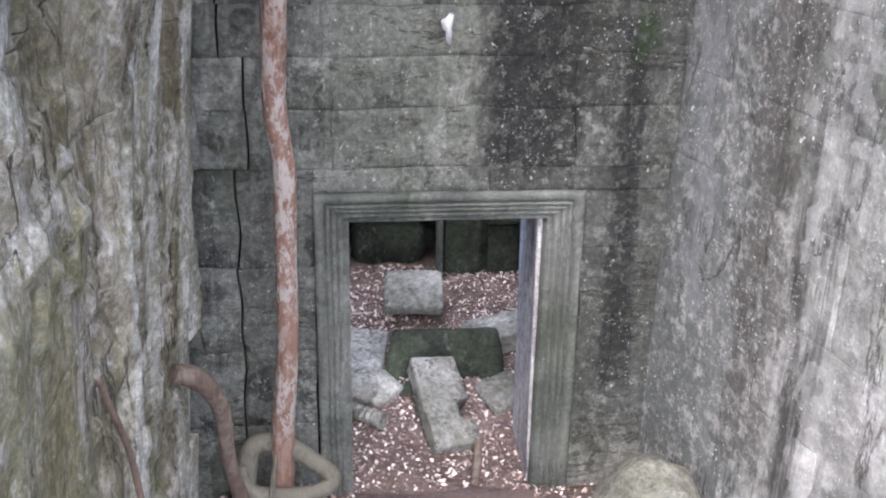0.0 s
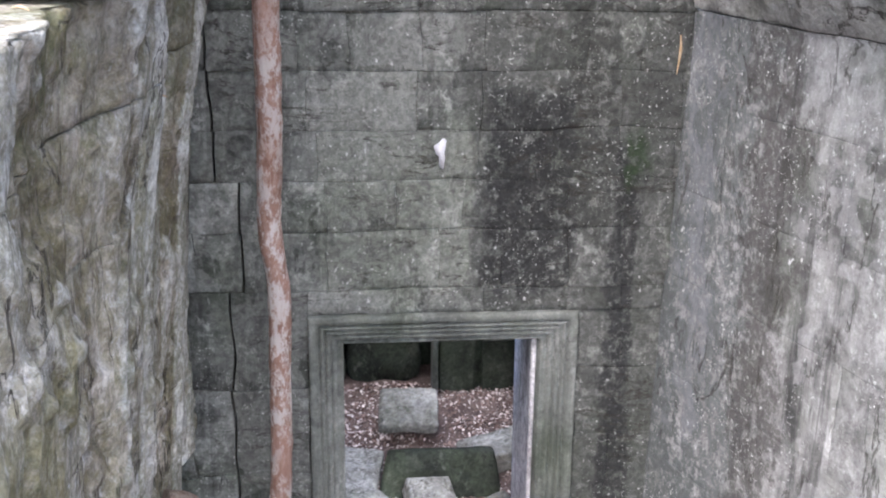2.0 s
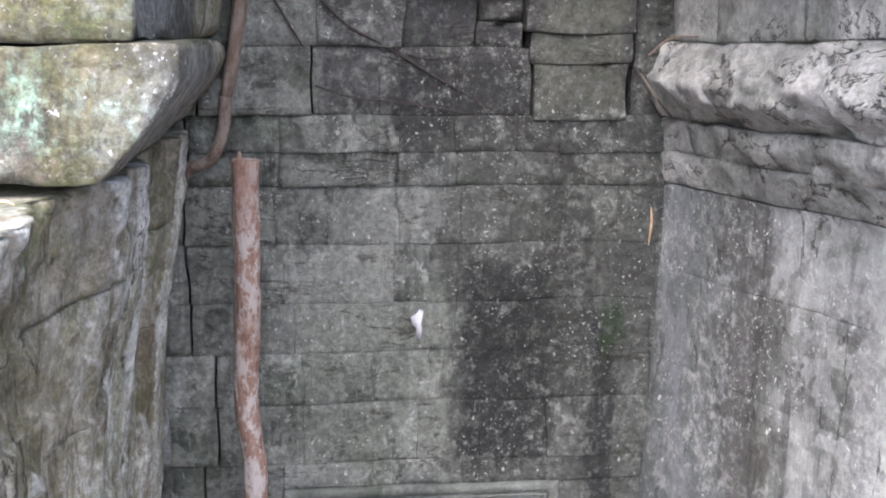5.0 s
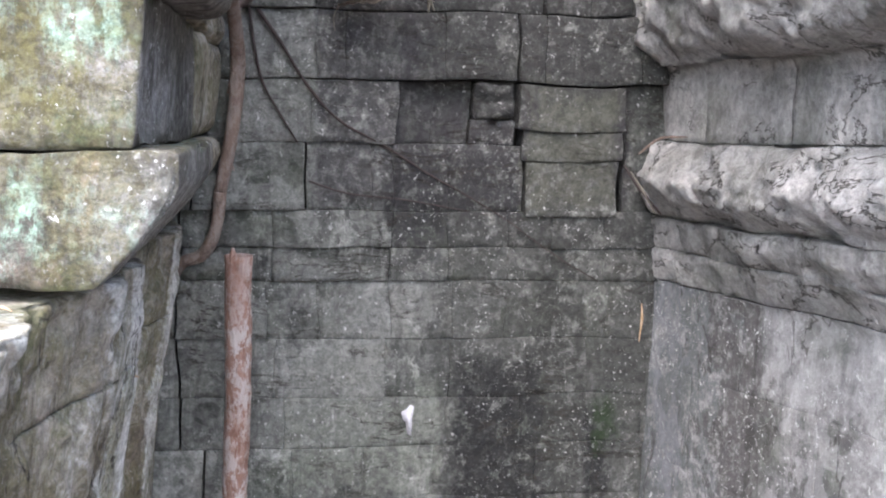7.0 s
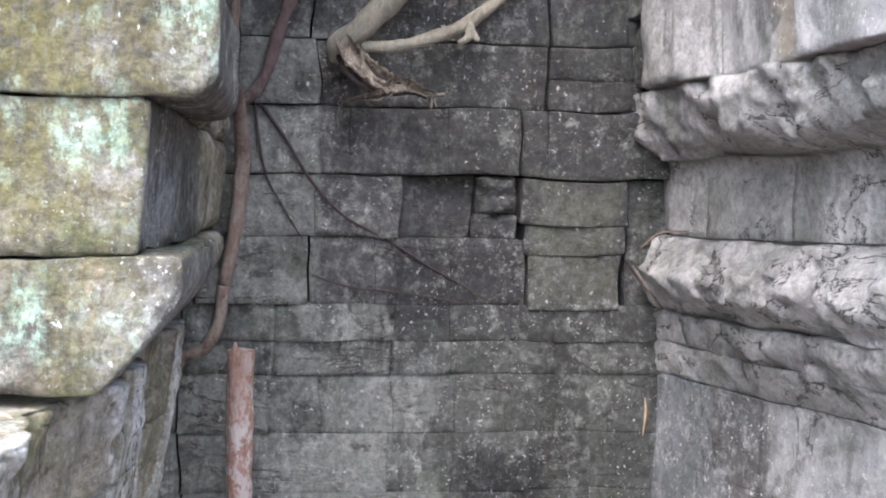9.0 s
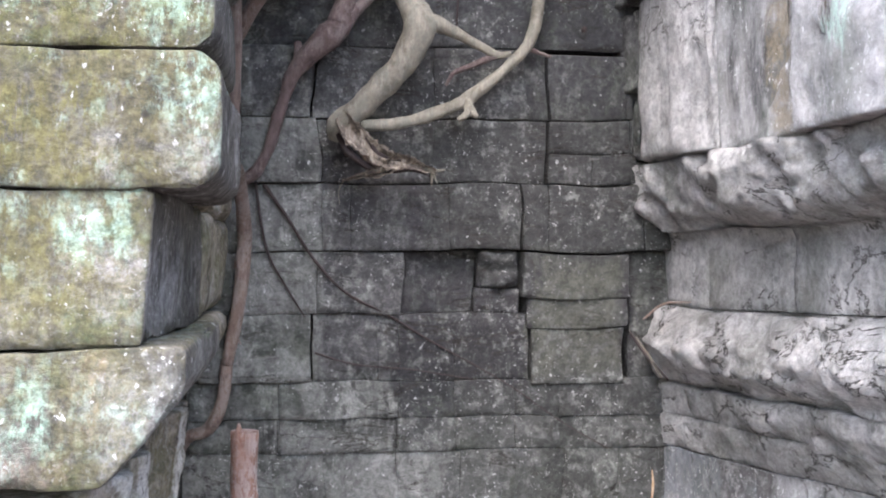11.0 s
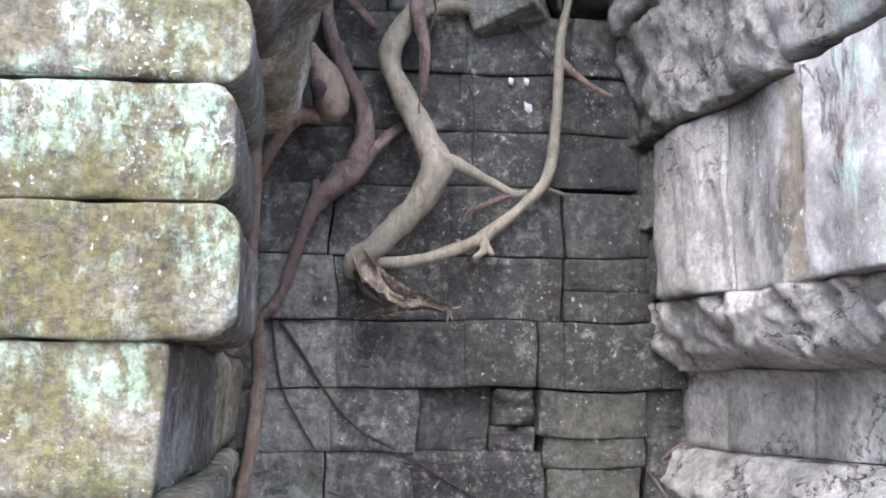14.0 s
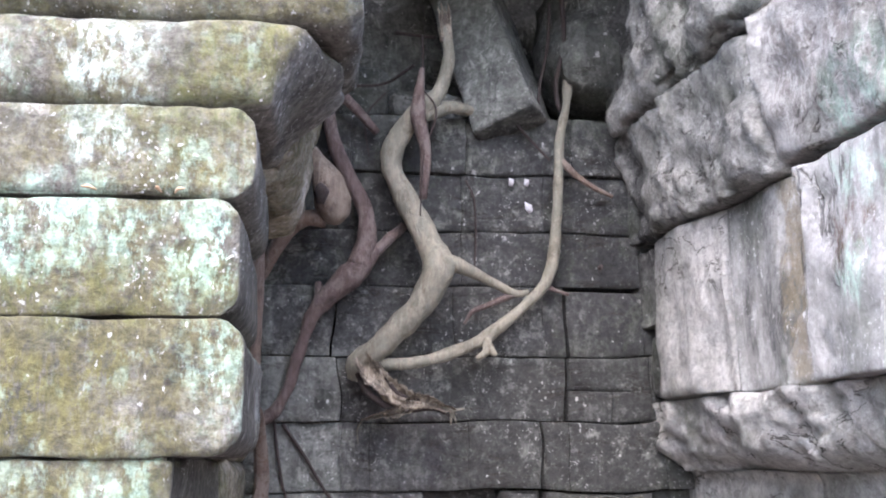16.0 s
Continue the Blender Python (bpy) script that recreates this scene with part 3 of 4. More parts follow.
door_frame = empty("door_frame", "moulded sandstone door frame with nested grooves", "door frame", kind="structure")
PROFILE = [(0.0, -0.1), (0.0, 0.04), (0.01, 0.046), (0.046, 0.046), (0.05, 0.016), (0.06, 0.016), (0.063, 0.04), (0.078, 0.041), (0.081, 0.01), (0.09, 0.01), (0.093, 0.032),
           (0.11, 0.032), (0.114, 0.002), (0.123, 0.002), (0.126, 0.02), (0.146, 0.018), (0.15, -0.012), (0.17, -0.014), (0.174, -0.004), (0.185, -0.01), (0.187, -0.74)]
for bar in (("jamb", (-0.725, 0, -0.1), (-0.725, 0, 1.84), (1, 0, 0), (1, 0, -0.92)), ("lintel", (-0.725, 0, 1.84), (0.725, 0, 1.84), (1, 0, -0.92), (-1.05, 0, -0.92)),
            ("jamb", (0.725, 0, 1.84), (0.725, 0, -0.1), (-1.05, 0, -0.92), (-1.1, 0, 0))):
    moulding(*bar, PROFILE, M_FRAME, door_frame)
# Thin plate over the jamb that carries the painted daylight.
rock("reveal", (0.508, 0.12, -0.12), (0.533, 0.7, 1.66), M_REVEAL, door_frame, r=0.008, amp=0.006, step=0.04, flute=0.2, label="purple-grey inner face of the door jamb, daylight painted in")

# ---- left wall: fluted lower blocks, then corbelled courses with open ends ----
wall_left = tagged(box_mesh("wall_left", [((-3.2, -2.3, -0.4), (-1.55, 0.4, 6.4))], M_CORE), "broken end of a thick corbelled sandstone wall with lichen", "wall", kind="structure")


def face_left(z):
    return float(np.interp(z, [0, 1, 2, 3, 3.4, 3.74], [-1.43, -1.38, -1.335, -1.27, -1.2, -1.15]))


def lean_left(v):
    t = min(max((-1.7 - v.y) / 1.0, 0), 1)
    return (v.x + face_left(v.z) - 0.13 * t * t * min(max((v.z - 2.8) / 0.6, 0), 1), v.y, v.z)


for i, (z0, z1) in enumerate(((-0.2, 0.62), (0.62, 1.2), (1.2, 1.8), (1.8, 2.4), (2.4, 2.95), (2.95, 3.37), (3.37, 3.735))):
    cuts = [-3.7, -2.5 if i % 2 else -2.85, -1.75 if i % 2 else -1.35, -0.6 if i % 2 else -0.35, 0.02]
    for a, b in zip(cuts, cuts[1:]):
        top = i == 6
        rock("block", (-0.75, a, z0), (random.uniform(-0.002, 0.002) - (0.1 if z1 < 1.3 and a > -0.7 else 0.0), b, z1), M_LEFT, wall_left, r=0.012 if top else 0.005, amp=0.04, step=0.024, flute=0.2, chip=0.6 if top else 0.1, warp=lean_left, shared=True, out=(1, 0, 0), crag=0.3, fine=0.45, plate=0.075, bed=0.35)
    rock("block", (-2.6, -3.65, z0), (-0.76 + face_left((z0 + z1) / 2), -2.0, z1 - 0.004), M_LEFT, wall_left, r=0.03, amp=0.015, step=0.1)


def cyma(v):
    t = min(max((v.z - 3.76) / 0.3, 0), 1)
    return (v.x - 0.23 * (1 - t) ** 1.25 if v.x > -1.5 else v.x, v.y, v.z)


def taper(v):
    return (v.x + (v.z - 4.37) * 0.06 + 0.035 * (v.y + 2.5), v.y, v.z)


rock("block", (-1.62, -2.57, 3.765), (-0.93, -1.2, 4.15), M_END, wall_left, r=0.014, amp=0.014, step=0.04, warp=cyma)
rock("block", (-1.62, -1.19, 3.765), (-0.97, -0.02, 4.145), M_LEFT, wall_left, r=0.03, amp=0.014, step=0.05, warp=cyma)
rock("block", (-2.7, -2.57, 3.765), (-1.63, -1.9, 4.15), M_END, wall_left, r=0.014, amp=0.012, step=0.06)
rock("block", (-1.72, -2.56, 4.155), (-1.035, -1.3, 4.586), M_END, wall_left, r=0.01, amp=0.018, step=0.04, flute=0.5, warp=taper)
rock("block", (-2.7, -2.57, 4.155), (-1.73, -1.9, 4.58), M_END, wall_left, r=0.03, amp=0.012, step=0.06)
rock("block", (-1.62, -1.29, 4.155), (-1.06, -0.02, 4.58), M_LEFT, wall_left, r=0.05, amp=0.02, step=0.05, warp=taper)


def round_end(x1, z0, z1, rad):
    """The free end of a block, worn round between its top and bottom."""
    def bend(v):
        over = min(max(0.0, abs(v.z - (z0 + z1) / 2) - (z1 - z0) / 2 + rad), rad)
        k = min(max((v.x - x1 + 2.5 * rad) / (2.5 * rad), 0.0), 1.0)
        return (v.x - (rad - math.sqrt(rad * rad - over * over)) * k * k, v.y, v.z)
    return bend


for z0, z1, x1, r in ((4.590, 4.966, -0.835, 0.05), (4.970, 5.305, -0.85, 0.045), (5.310, 5.576, -0.815, 0.045)):
    rock("block", (-1.66, -2.57, z0), (x1, -1.5, z1), M_END, wall_left, r=0.008, amp=0.010, step=0.03, chip=0.7, warp=round_end(x1, z0, z1, r + 0.03))
    rock("block", (-2.8, -2.56, z0), (-1.67, -1.7, z1), M_END, wall_left, r=0.03, amp=0.012, step=0.06)
    rock("block", (-1.66, -1.49, z0), (x1 - 0.13, -0.02, z1), M_LEFT, wall_left, r=0.04, amp=0.03, step=0.05, crag=0.6)


def flare(v):
    return (v.x + 1.2 * max(0.0, v.z - 5.66) * max(0.0, min(1.0, (v.y + 2.7) / 0.5)), v.y, v.z)


rock("block", (-1.7, -2.55, 5.582), (-0.75, -1.75, 5.862), M_END, wall_left, r=0.07, amp=0.014, step=0.04, warp=flare)
rock("block", (-1.7, -2.5, 5.872), (-0.5, -1.6, 6.35), M_END, wall_left, r=0.07, amp=0.03, step=0.05)
rock("block", (-2.8, -2.55, 5.582), (-1.71, -1.8, 5.862), M_END, wall_left, r=0.03, amp=0.012, step=0.06)
rock("block", (-2.8, -2.5, 5.872), (-1.71, -1.8, 6.35), M_END, wall_left, r=0.04, amp=0.012, step=0.06)
rock("block", (-1.6, -1.7, 5.58), (-0.68, -0.55, 6.25), M_LEFT, wall_left, r=0.12, amp=0.05, step=0.045, warp=lambda v: (v.x + 0.16 * (v.z - 5.9), v.y, v.z))
rock("block", (-1.7, -1.7, 6.26), (-0.62, 0.2, 7.3), M_LEFT, wall_left, r=0.15, amp=0.06, step=0.08)

# ---- right wall: streaked blocks splayed towards the court, bulging ledges above ----
wall_right = tagged(box_mesh("wall_right", [((2.2, -4.2, -0.4), (3.6, 0.4, 6.4))], M_CORE), "pale streaked sandstone wall with bulging worn courses", "wall", kind="structure")


def splay(z):
    return float(np.interp(z, [0, 3.4, 3.7, 4.5, 4.6, 6], [0.31, 0.31, 0.16, 0.15, 0.09, 0.09]))


def face_right(z):
    return float(np.interp(z, [0, 1, 2, 3.43, 3.47, 3.6, 3.62, 3.78, 3.80, 3.9, 3.98, 4.15, 4.17, 4.52, 4.54, 4.62, 4.75, 5.2, 5.7, 6.3], [1.15, 1.18, 1.2, 1.25, 1.245, 1.225, 1.24, 1.215, 1.25, 1.13, 1.11, 1.2, 1.26, 1.26, 1.19, 1.1, 1.05, 1.03, 1.02, 0.95]))


def lean_right(v):
    k = noise.noise(Vector((3, v.y * 1.3, v.z * 0.9)))
    z = v.z
    if 3.45 < z < 4.9:
        jog = 0.045 * noise.noise(Vector((8, v.y * 2.1, v.z * 1.5))) + 0.03 * noise.noise(Vector((2, v.y * 6.0, v.z * 4.0)))
        z = v.z if 4.17 <= v.z <= 4.53 else min(max(z + jog, 3.8 if z > 3.79 else 3.45), 4.16 if z < 4.166 else 4.9)
    bulge = 0.05 * noise.noise(Vector((5, v.y * 1.7, 0))) * min(max((v.z - 3.5) / 0.4, 0.0), 1.0)
    return (v.x + face_right(z) + bulge - splay(v.z) * v.y, v.y, v.z + 0.025 * k)


def row_right(z0, z1, cuts, proud=0.0, r=0.004, amp=0.013, flute=0.2, chip=0.05, step=0.034, mat=None, crag=0.0, plate=0.01, fine=0.7, bed=0.25):
    for a, b in zip(cuts, cuts[1:]):
        d = proud + random.uniform(-0.002, 0.002)
        rock("block", (-d, a, z0), (0.7, b, z1), mat or M_RIGHT, wall_right, r=r, amp=amp, step=step, flute=flute, chip=chip, warp=lean_right, shared=r < 0.012, out=(-1, 0, 0) if r < 0.04 else None, crag=crag, plate=plate, fine=fine, bed=bed)


random.seed(9)
row_right(-0.2, 0.45, [-3.4, -2.0, -1.0, 0.03])
row_right(0.45, 1.0, [-3.4, -2.3, -1.35, -0.5, 0.03])
row_right(1.0, 1.52, [-3.4, -1.9, -0.85, 0.03])
row_right(1.52, 2.05, [-3.4, -2.2, -1.3, -0.45, 0.03])
row_right(2.05, 2.52, [-3.4, -1.8, -0.8, 0.03])
row_right(2.52, 3.0, [-3.4, -2.2, -1.2, -0.35, 0.03])
row_right(3.0, 3.44, [-3.4, -1.7, -0.7, 0.03])
row_right(3.445, 3.62, [-3.4, -1.55, -0.75, 0.03], 0.0, r=0.008, amp=0.014, flute=1.2, chip=1.5, crag=0.5, fine=1.7, plate=0.03, bed=1.6, step=0.026, mat=M_CRAG)
row_right(3.62, 3.79, [-3.4, -1.9, -1.0, -0.25, 0.03], 0.0, r=0.008, amp=0.014, flute=1.2, chip=1.5, crag=0.5, fine=1.7, plate=0.03, bed=1.6, step=0.026, mat=M_CRAG)
row_right(3.792, 4.166, [-3.4, -1.62, -0.62, -0.06], 0.0, r=0.014, amp=0.03, flute=1.5, chip=2.0, crag=0.6, step=0.022, fine=1.9, plate=0.06, bed=1.3, mat=M_CRAG)
row_right(4.17, 4.53, [-3.4, -1.75, -1.15, -0.45, 0.03], 0.0, r=0.008, amp=0.016, flute=0.35, chip=0.8, plate=0.025, mat=M_CRAG)
row_right(4.532, 4.862, [-3.6, -1.9, -1.05, -0.3, 0.1], 0.0, r=0.012, amp=0.034, flute=1.2, chip=1.6, crag=0.6, step=0.022, fine=2.0, plate=0.07, bed=0.9, mat=M_CRAG)
row_right(4.864, 5.655, [-3.6, -1.76], 0.05, r=0.012, amp=0.018, flute=0.5, crag=0.5, plate=0.04, bed=0.8)
row_right(4.864, 5.655, [-1.76, -1.05], 0.0, r=0.008, amp=0.02, flute=0.25, chip=1.0, crag=0.3, plate=0.03)
row_right(4.864, 5.655, [-1.05, -0.28], 0.0, r=0.012, amp=0.026, flute=0.5, chip=1.0, crag=0.5, plate=0.04, bed=0.5, mat=M_CRAG)
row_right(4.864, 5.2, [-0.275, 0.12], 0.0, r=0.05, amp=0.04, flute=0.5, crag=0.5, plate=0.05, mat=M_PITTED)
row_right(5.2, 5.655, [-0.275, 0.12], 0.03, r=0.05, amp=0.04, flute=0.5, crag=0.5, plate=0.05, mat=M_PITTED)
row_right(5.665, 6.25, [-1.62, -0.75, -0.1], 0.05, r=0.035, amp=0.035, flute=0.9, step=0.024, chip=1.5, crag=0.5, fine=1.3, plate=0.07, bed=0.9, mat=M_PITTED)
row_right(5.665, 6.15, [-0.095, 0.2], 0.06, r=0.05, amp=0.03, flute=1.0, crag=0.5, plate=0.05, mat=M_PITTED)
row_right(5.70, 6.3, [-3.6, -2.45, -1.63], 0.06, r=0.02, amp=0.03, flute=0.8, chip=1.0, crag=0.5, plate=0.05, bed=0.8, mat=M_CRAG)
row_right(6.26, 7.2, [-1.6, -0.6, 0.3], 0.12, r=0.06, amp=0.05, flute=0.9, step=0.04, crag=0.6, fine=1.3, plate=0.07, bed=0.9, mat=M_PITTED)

# ---- fallen roof stones wedged above the back wall ----
tagged(rock("fallen_slab", (-0.17, -0.2, -0.2), (0.17, 0.18, 1.0), M_BACK, r=0.02, amp=0.012, step=0.05, m=pose(0.34, 0.02, 6.46, -6, -20, -28)), "long dark sandstone slab leaning on top of the wall", "stone slab")
tagged(rock("boulder", (0.56, -0.25, 6.42), (1.3, 0.5, 7.3), M_BACK, r=0.25, amp=0.06, step=0.06), "rounded dark boulder wedged above the wall", "boulder")
tagged(rock("boulder", (-0.56, 0.0, 6.335), (-0.28, 0.4, 6.62), M_BACK, r=0.05, amp=0.02, step=0.05), "small pale sandstone block on top of the wall", "boulder")
tagged(rock("boulder", (-0.27, 0.02, 6.335), (-0.02, 0.4, 6.52), M_BACK, r=0.05, amp=0.03, step=0.05), "small dark sandstone block on top of the wall", "boulder")
tagged(rock("boulder", (-0.02, 0.0, 6.335), (0.25, 0.4, 6.5), M_BACK, r=0.06, amp=0.03, step=0.05), "small dark sandstone block on top of the wall", "boulder")
tagged(rock("boulder", (-0.9, 0.42, 6.28), (1.6, 0.6, 7.5), M_BACK, r=0.2, amp=0.08, step=0.12), "mass of fallen roof stones behind the wall top", "boulder")
# Out of view: added to block sky and sun from the upper back wall.
tagged(rock("roof_stone", (-1.4, -1.25, 7.2), (1.6, 0.3, 7.6), M_BACK, r=0.15, amp=0.06, step=0.12), "unseen stone added overhead to shade the back wall", "roof stone")

# ---- chamber behind the doorway ----
# Side walls stand out of view, pale so they reflect light inside.
tagged(box_mesh("wall_chamber", [((-1.6, 0.77, -0.4), (-1.3, 4.2, 2.0)), ((1.15, 0.77, -0.4), (1.45, 4.2, 2.0))], M_RUBBLE), "unseen pale side walls added to bounce daylight into the chamber", "wall", kind="structure")
# Back wall in the dark green: the recess's shade is in its colour.
tagged(box_mesh("wall_chamber_back", [((-1.6, 4.0, -0.4), (1.45, 4.3, 2.0))], M_MOSS_SHADE), "back wall of the chamber, shade painted into its colour", "wall", kind="structure")
# Unseen ceiling, added so that the rear of the chamber stays dark.
tagged(box_mesh("ceiling", [((-1.6, 2.45, 1.7), (1.45, 4.3, 2.0))], M_MOSS_SHADE), "added ceiling that keeps daylight off the back of the chamber", "ceiling", kind="structure")
inner_wall = tagged(box_mesh("wall_inner", [((0.2, 2.5, -0.3), (1.15, 2.8, 1.69))], M_MOSS_SHADE), "mossy dark inner wall with a recessed panel", "wall", kind="structure")
rock("panel", (0.22, 2.44, -0.2), (0.5, 2.6, 1.5), M_MOSS_SHADE, inner_wall, r=0.01, amp=0.005)
rock("panel", (0.56, 2.46, -0.2), (0.8, 2.6, 0.62), M_MOSS_SHADE, inner_wall, r=0.01, amp=0.005)
rock("panel", (0.54, 2.42, 0.64), (1.1, 2.6, 1.5), M_MOSS_SHADE, inner_wall, r=0.01, amp=0.005)
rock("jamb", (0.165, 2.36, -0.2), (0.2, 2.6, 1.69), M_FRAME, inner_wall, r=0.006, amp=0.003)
# Boulders over the bright rear floor, their dark colour standing for shade.
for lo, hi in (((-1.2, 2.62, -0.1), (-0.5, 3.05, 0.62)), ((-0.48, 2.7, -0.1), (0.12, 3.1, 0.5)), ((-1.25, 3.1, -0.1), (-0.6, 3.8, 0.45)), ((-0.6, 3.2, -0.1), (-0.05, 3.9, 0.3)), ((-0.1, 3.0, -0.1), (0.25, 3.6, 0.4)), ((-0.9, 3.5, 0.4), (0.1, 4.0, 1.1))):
    tagged(rock("boulder", lo, hi, M_MOSS_SHADE, r=0.15, amp=0.05, step=0.08), "boulder painted dark for the shaded back of the chamber", "boulder", "rubble in the chamber")

tagged(rock("stone_slab", (-0.215, -0.19, -0.055), (0.215, 0.19, 0.055), M_RUBBLE, r=0.025, amp=0.012, step=0.03, m=pose(-0.06, 1.88, 0.35, 22, 2, -3)), "pale broken sandstone block lying on leaf litter", "stone block")
tagged(rock("stone_slab", (-0.37, -0.07, -0.16), (0.36, 0.07, 0.17), M_MOSS_SHADE, r=0.015, amp=0.012, step=0.03, m=pose(0.12, 1.22, 0.19, -22, 0, -2), warp=lambda v: (v.x * (1.06 - 0.4 * v.z), v.y, v.z)), "dark mossy green slab tilted on edge", "stone slab")
tagged(rock("stone_slab", (-0.34, -0.16, -0.1), (0.3, 0.16, 0.06), M_RUBBLE, r=0.02, amp=0.012, step=0.04, m=pose(0.62, 1.52, 0.22, 4, -8, 12)), "grey sandstone slab half under a mossy slab", "stone slab")


def notch(v):
    return (v.x - (0.09 if -0.16 < v.y < 0.0 and v.x > 0.08 else 0.0), v.y, v.z)


tagged(rock("stone_beam", (-0.155, -0.34, -0.075), (0.155, 0.34, 0.075), M_RUBBLE, r=0.015, amp=0.01, step=0.025, m=pose(0.06, 0.72, 0.09, 28, 5, 15), warp=notch), "pale yellowish carved stone beam propped on rubble", "stone beam")
tagged(rock("stone_slab", (-0.3, -0.35, -0.06), (0.24, 0.35, 0.06), M_RUBBLE, r=0.02, amp=0.014, step=0.04, m=pose(-0.55, 1.25, 0.13, 8, 4, -10)), "grey flat slab sunk in dry leaves", "stone slab")
tagged(rock("stone_slab", (-0.12, -0.1, -0.05), (0.12, 0.1, 0.05), M_RUBBLE, r=0.015, amp=0.006, step=0.03, m=pose(-0.34, 0.98, 0.06, 24, -14, 40)), "small broken purple-grey stone wedge", "stone")
tagged(rock("stone_slab", (-0.15, -0.1, -0.05), (0.15, 0.1, 0.05), M_MOSS_SHADE, r=0.03, amp=0.02, step=0.03, m=pose(-0.2, 1.05, 0.03, 0, 10, 5)), "small dark stone beneath the mossy slab", "stone")
tagged(rock("stone_slab", (-0.14, -0.16, -0.04), (0.14, 0.16, 0.04), M_RUBBLE, r=0.02, amp=0.01, step=0.03, m=pose(0.47, 0.92, 0.05, 6, -10, 20)), "flat grey stone fragment among leaves", "stone")

baluster = empty("baluster", "turned stone baluster fragment lying on its side", "baluster")
_a, _b = Vector((-0.54, 0.80, 0.035)), Vector((-0.33, 0.64, 0.03))
for k in range(6):
    ring_pts = [_a.lerp(_b, (k + f) / 6) for f in (0.0, 0.45, 0.92)]
    tube("ring" if k < 5 else "end_drum", ring_pts, [0.044, 0.056, 0.043] if k < 5 else [0.054, 0.055, 0.054], M_RUBBLE, baluster, sides=20, per=3, knot=0.03)

splinters = (((0.25, 0.36, 0.05), (0.22, 0.22, -0.05), (0.19, 0.06, -0.06), 0.035), ((-0.27, 0.22, -0.05), (-0.31, 0.14, -0.06), (-0.34, 0.05, -0.07), 0.022))
for a, b, c, rad in splinters:
    tagged(tube("wood_splinter", [a, b, c], [rad * 0.7, rad, rad * 0.6], M_BROWN, sides=6, knot=0.2), "flat reddish wood splinter on the doorway floor", "wood piece")


def litter():
    rng = random.Random(5)
    verts, faces = [], []
    spots = 0
    while spots < 12000:
        if spots < 11200:
            x, y = rng.uniform(-0.9, 0.95), 0.02 + 2.6 * rng.random() ** 0.8
        else:
            x, y = rng.choice([rng.uniform(0.5, 1.1), rng.uniform(-1.3, -0.5)]), rng.uniform(-0.9, -0.02)
        if noise.noise(Vector((x * 3.5, y * 3.5, 4))) < rng.uniform(-0.75, 0.35):
            continue
        spots += 1
        s = rng.uniform(0.006, 0.012) if rng.random() < 0.7 else rng.uniform(0.012, 0.022)
        m = Matrix.Translation((x, y, ground_height(x, y) + rng.uniform(0.004, 0.022))) @ Euler((rng.gauss(0, 0.45), rng.gauss(0, 0.45), rng.uniform(0, 6.3))).to_matrix().to_4x4()
        b = len(verts)
        for px, py, pz in ((-1, 0, 0), (-0.3, -0.55, 0.25), (0.4, -0.5, 0.22), (1.1, 0, 0.05), (0.4, 0.5, 0.25), (-0.3, 0.55, 0.22)):
            verts.append(m @ Vector((px * s, py * s, pz * s)))
        faces += [[b, b + 1, b + 2, b + 3], [b, b + 3, b + 4, b + 5]]
    tagged(link("leaf_litter", verts, faces, M_LEAF), "pale dry fallen leaves scattered over the floor", "leaves", kind="stuff")


litter()

# ---- outside the doorway ----
tagged(rock("boulder", (0.68, -1.05, -0.05), (1.32, -0.55, 0.62), M_BOULDER, r=0.24, amp=0.03, step=0.04, crag=0.6, warp=lambda v: (v.x + (0.98 - v.x) * 0.9 * max(0.0, v.z - 0.25), v.y, v.z)), "rounded pale grey boulder at the foot of the wall", "boulder")

pole = empty("dead_sapling", "slender red-brown trunk with peeling white patches, broken off at the top", "dead tree")
tube("trunk", [(-0.94, -0.31, 0.0), (-0.935, -0.32, 0.24), (-0.91, -0.34, 0.65), (-0.87, -0.36, 1.17), (-0.862, -0.38, 1.66), (-0.852, -0.40, 2.12), (-0.885, -0.42, 2.45), (-0.868, -0.46, 2.93), (-0.866, -0.48, 3.18), (-0.862, -0.50, 3.62)],
     [0.066, 0.064, 0.06, 0.055, 0.055, 0.056, 0.058, 0.06, 0.062, 0.06], M_POLE, pole, sides=20, per=8, knot=0.1)
tube("splintered_top", [(-0.885, -0.53, 3.58), (-0.885, -0.535, 3.62), (-0.885, -0.535, 3.66)], [0.02, 0.018, 0.006], M_POLE, pole, sides=8, knot=0.3)

coil = empty("coiled_root", "grey-brown root coiled in a loop on the ground", "root")
tube("loop", [(-1.13, -0.33, 0.1), (-1.12, -0.3, 0.38), (-1.06, -0.3, 0.5), (-0.92, -0.3, 0.5), (-0.77, -0.35, 0.42), (-0.65, -0.4, 0.33), (-0.75, -0.42, 0.26), (-0.99, -0.42, 0.24), (-1.12, -0.4, 0.28), (-1.16, -0.36, 0.4)], [0.05, 0.06, 0.055, 0.05, 0.05, 0.045, 0.045, 0.05, 0.05, 0.04], M_GREYROOT, coil)
tube("stem", [(-1.0, -0.45, 0.0), (-0.99, -0.45, 0.25), (-0.955, -0.42, 0.5)], [0.018, 0.016, 0.012], M_GREYROOT, coil, sides=8)
